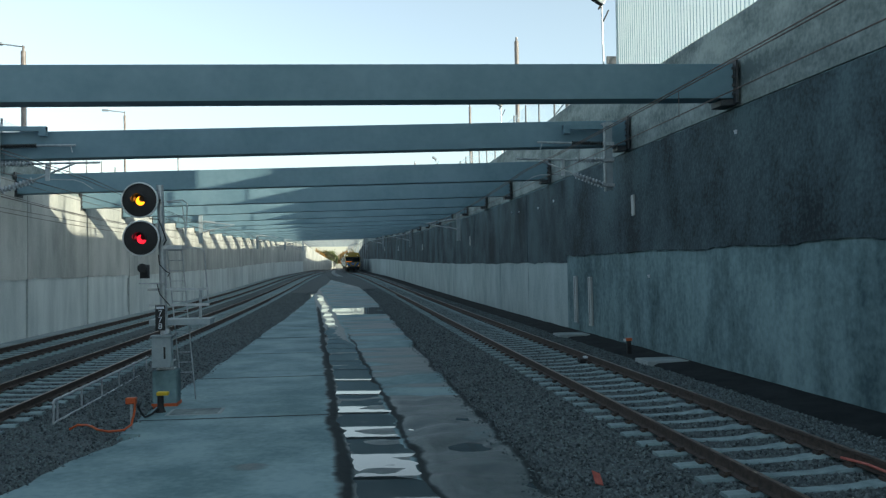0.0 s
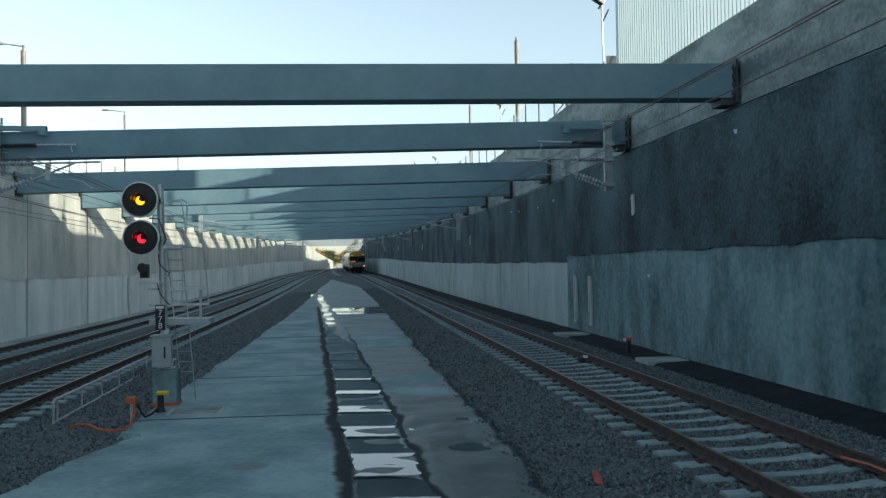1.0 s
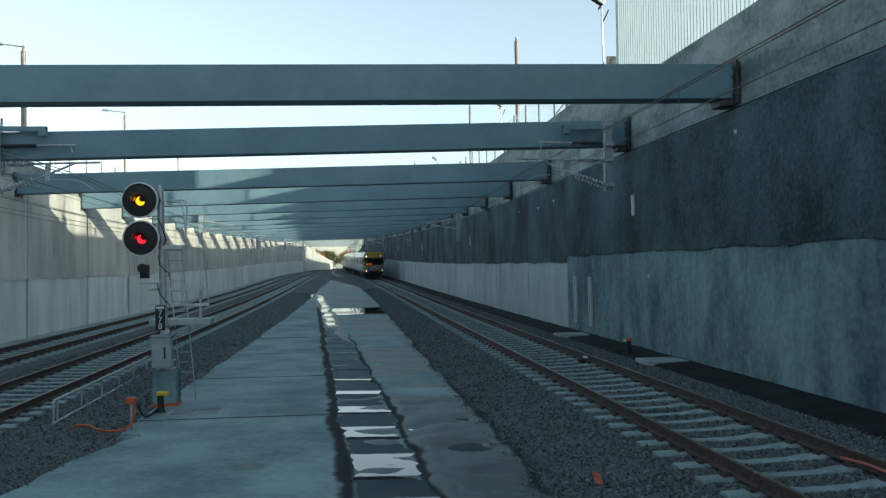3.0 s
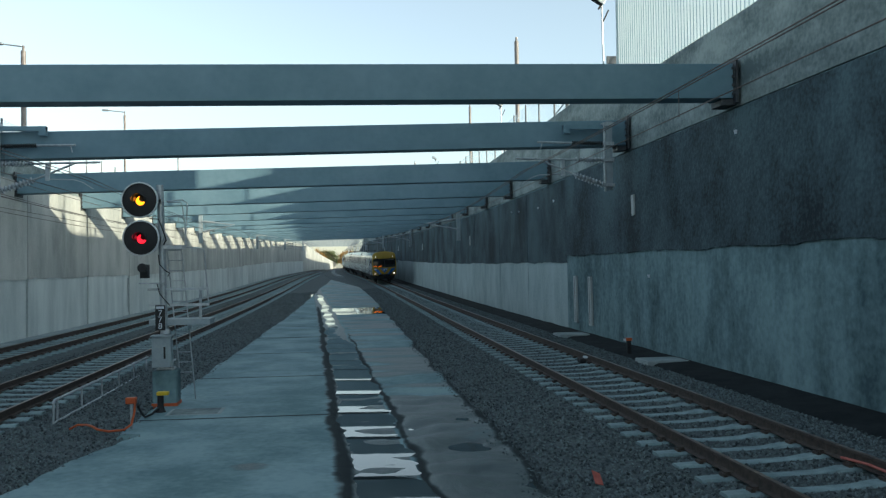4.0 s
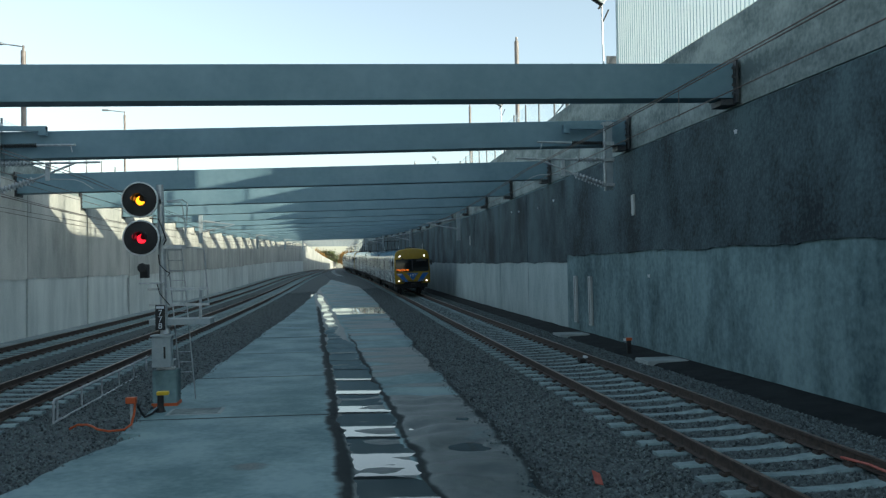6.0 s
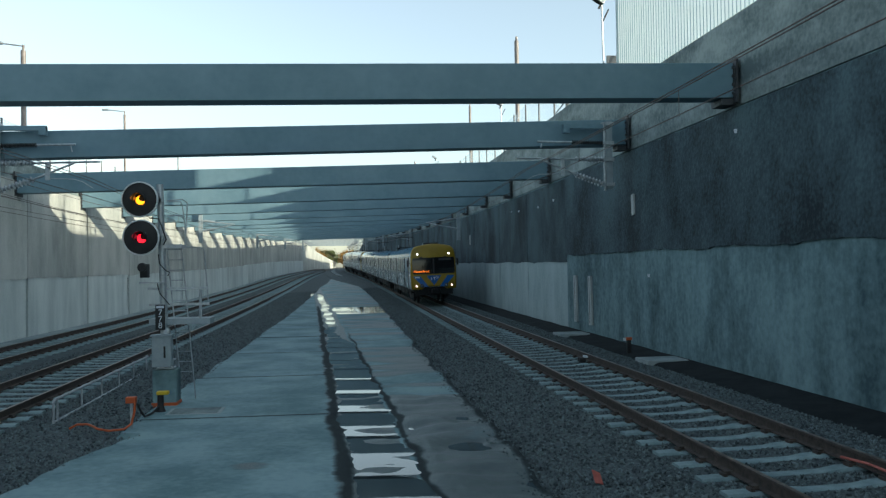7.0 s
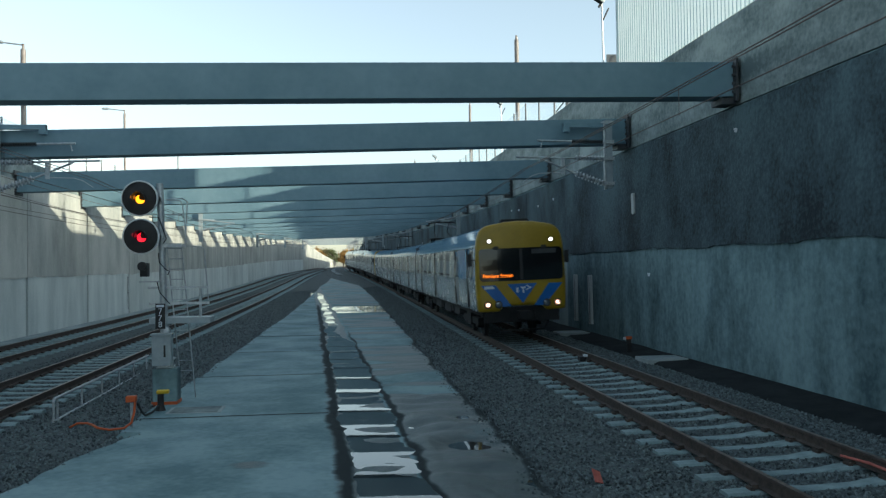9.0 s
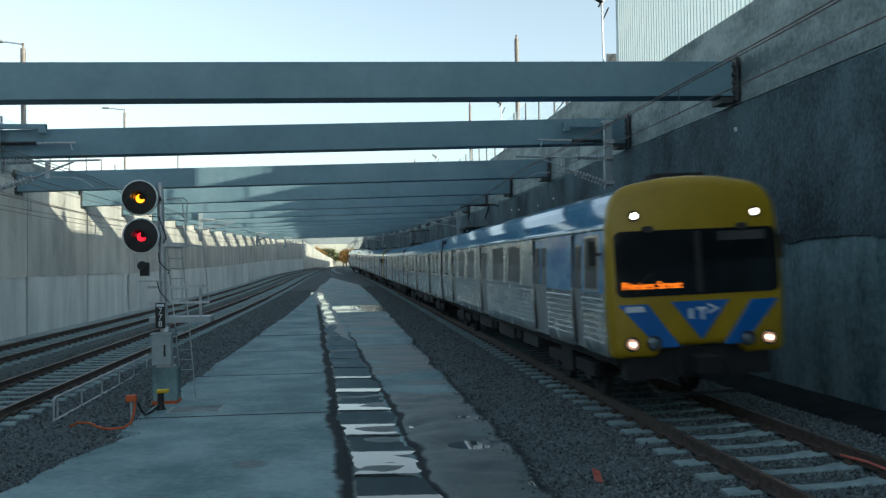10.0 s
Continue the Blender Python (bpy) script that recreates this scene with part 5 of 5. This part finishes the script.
def far_support(s, x, sgn):
    t = thing("overhead_line_support", Matrix.Translation(W(x, s, 0)) @ pose(0, 0, 0, 0, 0, heading(s) * share(x)), "grey post with cross arm holding wires under the struts", "overhead line support", "supports of the overhead line")
    part("post", Mesh().box(-0.13, 0.13, -0.1, 0.1, 4.3, 6.4), BOXPAINT, t)
    part("arm", Mesh().tube([(0, 0, 5.9), (sgn * 2.4, 0, 5.6)], 0.04, 6).tube([(0, 0, 5.1), (sgn * 2.2, 0, 5.55)], 0.035, 6), GALV, t)
    part("insulator", Mesh().tube([(sgn * 0.2, 0, 5.88), (sgn * 1.0, 0, 5.78)], 0.08, 8).tube([(sgn * 0.2, 0, 5.14), (sgn * 0.9, 0, 5.28)], 0.08, 8), INSUL, t)


for s in (62.4, 98.9, 135.8, 171.8):
    far_support(s, 8.45, -1)
    far_support(s, -10.35, 1)


# ---------------------------------------------------------------- fences, lamps and poles at street level
CLEAR = glass("fence_glass", (0.75, 0.85, 0.88), 0.16)


def fence(x, s0, s1, step, z0, z1, label, lean=0.0):
    f = thing("glass_fence", None, label, "fence", "fences along the cutting")
    s = s0
    while s < s1:
        a, b = Vector(W(x, s, z0)), Vector(W(x + lean, s, z1))
        part("post", Mesh().tube([a, b], 0.045, 6), POSTPAINT, f)
        if s + step < s1 + 0.1:
            pn = Mesh()
            p = [W(x, s + 0.06, z0 + 0.08), W(x, s + step - 0.06, z0 + 0.08), W(x + lean, s + step - 0.06, z1 - 0.03), W(x + lean, s + 0.06, z1 - 0.03)]
            pn.v = p + [(q[0] + 0.012, q[1], q[2]) for q in p]
            for q in ((0, 1, 2, 3), (7, 6, 5, 4), (0, 1, 5, 4), (1, 2, 6, 5), (2, 3, 7, 6), (3, 0, 4, 7)):
                pn.face(list(q))
            part("pane", pn, CLEAR, f, "clear glass pane").visible_shadow = False
        s += step


POSTPAINT = material("dark_post_paint", (0.05, 0.06, 0.07), (0.1, 0.115, 0.125), 0.5, scale=5, fine=30, bump=0.05)
fence(-14.15, 25.4, 150, 2.9, 7.25, 8.9, "clear glass fence on the far wall's capping beam")
fence(RX + 0.45, 35.0, 150, 3.1, 9.15, 11.0, "clear glass fence with dark posts on the parapet")


def railing_stub():
    r = thing("step_railing", None, "pale sloping metal handrail by the parapet top", "railing")
    part("rail", Mesh().tube([(RX + 0.35, 37.5, 9.3), (RX + 0.35, 33.2, 9.85)], 0.03, 6).tube([(RX + 0.35, 37.5, 9.15), (RX + 0.35, 37.5, 9.3)], 0.03, 6).tube([(RX + 0.35, 33.2, 9.15), (RX + 0.35, 33.2, 9.85)], 0.03, 6), GALV, r)
    for s in (34.3, 35.8):
        part("post", Mesh().box(RX + 0.4, RX + 0.55, s, s + 0.15, 9.15, 10.5), POSTPAINT, r)
    b = thing("roof_screen", None, "dark low screen with a sloping stay beside the building", "screen")
    part("panel", Mesh().box(RX + 0.5, RX + 1.6, 30.3, 30.4, 9.15, 10.16), POSTPAINT, b)
    part("stay", Mesh().tube([(RX + 0.55, 30.1, 9.2), (RX + 1.45, 30.1, 10.9)], 0.03, 6), GALV, b)


railing_stub()


def lamp_post(x, s, z0, z1, reach, label, r=0.11):
    t = thing("street_lamp", Matrix.Translation(W(x, s, z0 - 0.3 - rise(s) * 0.9)), label, "street lamp", "street lamps above the cutting")
    h = z1 - z0 + 0.3 + rise(s) * 0.9
    part("pole", Mesh().tube([(0, 0, 0), (0, 0, h - 0.25)], r, 10), POLEPAINT, t, "grey-brown steel pole", smooth=True)
    part("tip", Mesh().tube([(0, 0, h - 0.25), (0, 0, h)], r * 0.5, 8), POLEPAINT, t)
    if reach:
        part("arm", Mesh().tube([(0, 0, h - 0.05), (reach, 0, h + 0.06)], 0.035, 8), GALV, t)
        part("lantern", Mesh().box(min(reach, reach * 1.45), max(reach, reach * 1.45), -0.12, 0.12, h + 0.02, h + 0.13), GALV, t, "flat grey lantern", bevel=0.02)


POLEPAINT = material("pole_paint", (0.16, 0.14, 0.13), (0.24, 0.22, 0.21), 0.5, scale=5, fine=30, bump=0.05)
lamp_post(-14.6, 40.7, 6.4, 12.9, -0.9, "grey street lamp with a long flat lantern arm", 0.12)
lamp_post(-14.6, 58.6, 6.4, 13.1, -1.0, "grey street lamp with a long flat lantern arm", 0.08)
lamp_post(-14.6, 101.0, 6.4, 12.4, -1.2, "grey street lamp with a long flat lantern arm")
lamp_post(10.4, 50.0, 7.0, 16.2, 0, "tall plain brown-grey pole behind the parapet", 0.13)
lamp_post(10.4, 68.3, 7.0, 15.6, 0, "tall plain brown-grey pole behind the parapet", 0.10)
lamp_post(10.4, 110, 7.0, 15.6, 0, "tall plain brown-grey pole behind the parapet", 0.10)
lamp_post(-14.6, 76.3, 6.4, 13.5, -0.35, "thin grey pole with a short arm", 0.05)


def flood(x, s, z0, z1, label):
    t = thing("floodlight", Matrix.Translation(W(x, s, z0)), label, "floodlight", "floodlights on poles")
    h = z1 - z0
    part("pole", Mesh().tube([(0, 0, 0), (-0.05, 0, h)], 0.035, 8), GALV, t)
    m = pose(-0.08, 0, h + 0.02, 0, 32, 0)
    part("housing", Mesh().box(-0.45, 0.12, -0.16, 0.16, -0.06, 0.12, m), GALV, t, "grey floodlight housing", bevel=0.02)
    part("lamp_glass", Mesh().box(-0.40, 0.08, -0.13, 0.13, -0.07, -0.062, m), BLACK, t)
    part("sensor", Mesh().box(0.02, 0.09, -0.04, 0.04, -0.25, 0.0, m).tube([(0, 0, h - 0.7), (0.22, 0, h - 0.25)], 0.03, 6), BLACK, t)


flood(RX + 0.5, 30.7, 9.14, 12.25, "grey floodlight on a slim pole beside the building")
flood(RX + 1.1, 54.5, 7.0, 12.9, "small grey floodlight on a slim pole")
flood(RX + 1.2, 90, 6.4, 13.6, "small grey floodlight on a slim pole")
tagged(part("cable_trough", Mesh().sweep([(1.5, -0.45), (2.3, -0.45), (2.3, -0.2), (1.5, -0.2)], steps(142, 215, 4)), CAP), "pale concrete cable trough between the tracks", "cable trough", kind="structure")

# ---------------------------------------------------------------- beyond the cutting
LEAF = [material("autumn_leaves", (0.16, 0.085, 0.02), (0.30, 0.17, 0.04), 0.8, scale=2, fine=20, bump=0.0),
        material("green_leaves", (0.04, 0.06, 0.018), (0.09, 0.11, 0.035), 0.8, scale=2, fine=20, bump=0.0),
        material("olive_leaves", (0.08, 0.075, 0.025), (0.15, 0.13, 0.05), 0.8, scale=2, fine=20, bump=0.0)]
BARK = material("bark", (0.05, 0.04, 0.03), (0.1, 0.085, 0.07), 0.9, scale=6, fine=30, bump=0.3)


def build_tree(x, y, z, h, kind, seed, low=0.28):
    rng = random.Random(seed)
    t = thing("tree", pose(x, y, z), "tall roadside tree with autumn foliage" if kind == 0 else "tall roadside tree with olive green foliage", "tree", "trees beyond the cutting")
    tr = Mesh().tube([(0, 0, -0.3), (0.1, 0.05, h * 0.3), (0, 0.1, h * 0.75)], 0.28, 8, r1=0.08)
    tips = []
    for i in range(9 if low > 0.2 else 14):
        a = rng.uniform(0, 6.28)
        z0 = h * rng.uniform(low, 0.6)
        ln = h * rng.uniform(0.16, 0.3)
        tip = (math.cos(a) * ln, math.sin(a) * ln, z0 + ln * rng.uniform(0.6, 1.4))
        tr.tube([(0.05, 0.05, z0), tuple(0.5 * k for k in tip[:2]) + (z0 + (tip[2] - z0) * 0.4,), tip], 0.09, 5, r1=0.03)
        tips.append(tip)
    part("trunk", tr, BARK, t)
    cr = Mesh()
    for tip in tips + [(0, 0, h * 0.85), (0.3, 0, h * 0.7)]:
        for j in range(110):
            d = Vector((rng.gauss(0, 1), rng.gauss(0, 1), rng.gauss(0, 0.8))) * h * 0.075
            c = Vector(tip) + d
            u = Vector((rng.uniform(-1, 1), rng.uniform(-1, 1), rng.uniform(-1, 1))).normalized()
            w = u.orthogonal().normalized()
            k = rng.uniform(0.16, 0.34)
            n = len(cr.v)
            cr.v += [tuple(c - u * k), tuple(c + w * k * 0.5), tuple(c + u * k), tuple(c - w * k * 0.5)]
            cr.face([n, n + 1, n + 2, n + 3])
    part("crown", cr.data("crown", [LEAF[kind]], recalc=False), None, t, "loose crown of small leaves")


rngb = random.Random(4)
for i in range(16):
    s = 185 + i * 10 + rngb.uniform(-3, 3)
    x = -19 - i * 0.2 + rngb.uniform(-3, 3)
    build_tree(x, s, 2.5 + rise(min(s, 200)) * 0.3, rngb.uniform(9, 15), (0, 2, 0, 1)[i % 4], 100 + i)
for i in range(22):
    build_tree(-36 + i * 2.6 + rngb.uniform(-2, 2), 325 + rngb.uniform(-15, 40), 2.2, rngb.uniform(5.5, 9), (0, 2, 1, 0, 0)[i % 5], 200 + i, 0.06)


def portal(s):
    t = thing("line_portal", Matrix.Translation(W(0, s, 0)) @ pose(0, 0, 0, 0, 0, heading(s)), "grey steel portal carrying overhead wires", "portal", "portals over the line")
    for x in (-14.9, 9.2):
        part("mast", Mesh().box(x - 0.16, x + 0.16, -0.16, 0.16, -1.2, 8.6), BOXPAINT, t)
    part("beam", Mesh().box(-14.6, 9.3, -0.14, 0.14, 7.3, 7.7), BOXPAINT, t)
    for x in (-11.6, -7.6, 5.66):
        part("drop_arm", Mesh().box(x + 1.2, x + 1.34, -0.07, 0.07, 5.0, 7.3).tube([(x + 1.25, 0, 5.9), (x - 0.3, 0, 5.6)], 0.05, 6), GALV, t)


for s in (178, 192, 206, 220, 236, 252, 270, 290, 312):
    portal(s)


def house(x, y, z, w, d, h, label, wallmat):
    t = thing("house", pose(x, y, z), label, "house", "buildings beyond the cutting")
    part("wall", Mesh().box(-w / 2, w / 2, 0, d, -0.5, h), wallmat, t)
    part("roof", Mesh().sweep([(-w / 2 - 0.3, h), (w / 2 + 0.3, h), (0, h + w * 0.22)], [-0.3, d + 0.3], warp=False), BOXGREY, t)
    n = max(2, int(w / 3))
    for fl in range(max(1, int(h / 3))):
        for i in range(n):
            wx = -w / 2 + (i + 0.5) * w / n
            p = part("window", Mesh().box(wx - 0.6, wx + 0.6, -0.03, 0.05, fl * 3 + 0.9, fl * 3 + 2.2), DARKGLASS, t)
            part("sill", Mesh().box(wx - 0.7, wx + 0.7, -0.09, 0.0, fl * 3 + 0.82, fl * 3 + 0.9), RIM, p)


house(44, 420, 2.0, 12, 12, 6.0, "pale two-storey building behind the portals", CAP)
house(-40, 430, 2.0, 12, 12, 4.0, "pale low building behind the trees", CAP)


# ---------------------------------------------------------------- loose stones on the ballast
def stones(name, f, xa, xb, s0, s1, count, seed, size, label, skip):
    rng = np.random.default_rng(seed)
    base = np.array([(1, 0, 0), (-0.9, 0.2, 0.1), (0.1, 0.9, -0.1), (-0.1, -1, 0.15), (0.15, 0.1, 0.75), (-0.1, 0, -0.7)], float)
    tri = np.array([(0, 2, 4), (2, 1, 4), (1, 3, 4), (3, 0, 4), (2, 0, 5), (1, 2, 5), (3, 1, 5), (0, 3, 5)])
    vs, n = [], 0
    while n < count:
        s = s0 + (s1 - s0) * rng.random() ** 1.7
        x = xa(s) + (xb(s) - xa(s)) * rng.random()
        if skip(x, s):
            continue
        k = size * rng.uniform(0.55, 1.25)
        sc = np.array([rng.uniform(0.7, 1.3), rng.uniform(0.7, 1.3), rng.uniform(0.6, 1.1)]) * k
        q = Euler((rng.uniform(0, 6.28), rng.uniform(0, 6.28), rng.uniform(0, 6.28))).to_matrix()
        p = (base * (1 + rng.uniform(-0.25, 0.25, (6, 1)))) * sc @ np.array(q).T
        c = np.array(W(x, s, f(x, s) + k * rng.uniform(-0.1, 0.4)))
        vs.append(p + c)
        n += 1
    v = np.concatenate(vs)
    fc = (tri[None] + 6 * np.arange(n)[:, None, None]).reshape(-1, 3)
    me = bpy.data.meshes.new(name)
    me.from_pydata(v.tolist(), [], fc.tolist())
    me.materials.append(STONE)
    tagged(new(name, me), label, "stones", kind="stuff")


def stone_material():
    mt = material("stone", (0.04, 0.046, 0.05), (0.16, 0.175, 0.178), 0.9, scale=25, fine=90, bump=0.3, spread=0.8)
    nt = mt.node_tree
    b = nt.nodes["Principled BSDF"]
    g = nt.nodes.new("ShaderNodeNewGeometry")
    r = nt.nodes.new("ShaderNodeValToRGB")
    r.color_ramp.elements[0].color, r.color_ramp.elements[1].color = (0.025, 0.036, 0.04, 1), (0.155, 0.195, 0.2, 1)
    nt.links.new(g.outputs["Random Per Island"], r.inputs[0])
    nt.links.new(r.outputs[0], b.inputs["Base Color"])
    return mt


STONE = stone_material()


def on_sleeper(cx, s0):
    return lambda x, s: abs(x - cx) < 1.36 and (abs((s - s0 + SLEEPER_STEP / 2) % SLEEPER_STEP - SLEEPER_STEP / 2) < 0.15 or abs(abs(x - cx) - 0.835) < 0.09)


stones("loose_stones", bed_right, lambda s: slab_r(s) - 0.05, lambda s: 8.2, 7.0, 95, 68000, 11, 0.030, "dark grey crushed stones of the ballast", on_sleeper(TRACK_R, 4.4))
stones("loose_stones", bed_left, lambda s: -9.7, lambda s: slab_l(s) + 0.05, 11.0, 90, 42000, 12, 0.030, "dark grey crushed stones of the ballast", on_sleeper(TRACK_A, 12))


stones("edge_stones", lambda x, s: strip_height(x, s) - 0.008, lambda s: slab_r(s) - 0.28 - 0.25 * max(0, noise.noise((s * 0.9, 2, 2))), lambda s: slab_r(s) + 0.02, 7.5, 45, 900, 13, 0.026, "small dark stones spilled along the strip's edge", lambda x, s: False)
stones("edge_stones", lambda x, s: strip_height(x, s) - 0.008, lambda s: slab_l(s), lambda s: slab_l(s) + 0.22, 9, 40, 500, 14, 0.024, "small dark stones spilled along the strip's edge", lambda x, s: False)


# ---------------------------------------------------------------- what moves
def motions():
    for i, (c, turned) in enumerate(CARS):
        rows = []
        for t, s0 in TRAIN_S:
            s = s0 + i * CAR_PITCH
            a, b = Vector(W(TRACK_R - 0.03, s, Z_R)), Vector(W(TRACK_R - 0.03, s + CAR_LEN, Z_R))
            d = b - a
            m = pose(a.x, a.y, a.z, math.degrees(math.atan2(d.z, d.y)), -math.degrees(CANT), math.degrees(math.atan2(-d.x, d.y)))
            if turned:
                m = m @ pose(0, CAR_LEN, 0, 0, 0, 180)
            rows.append((t, m))
        walk(c, rows)


motions()
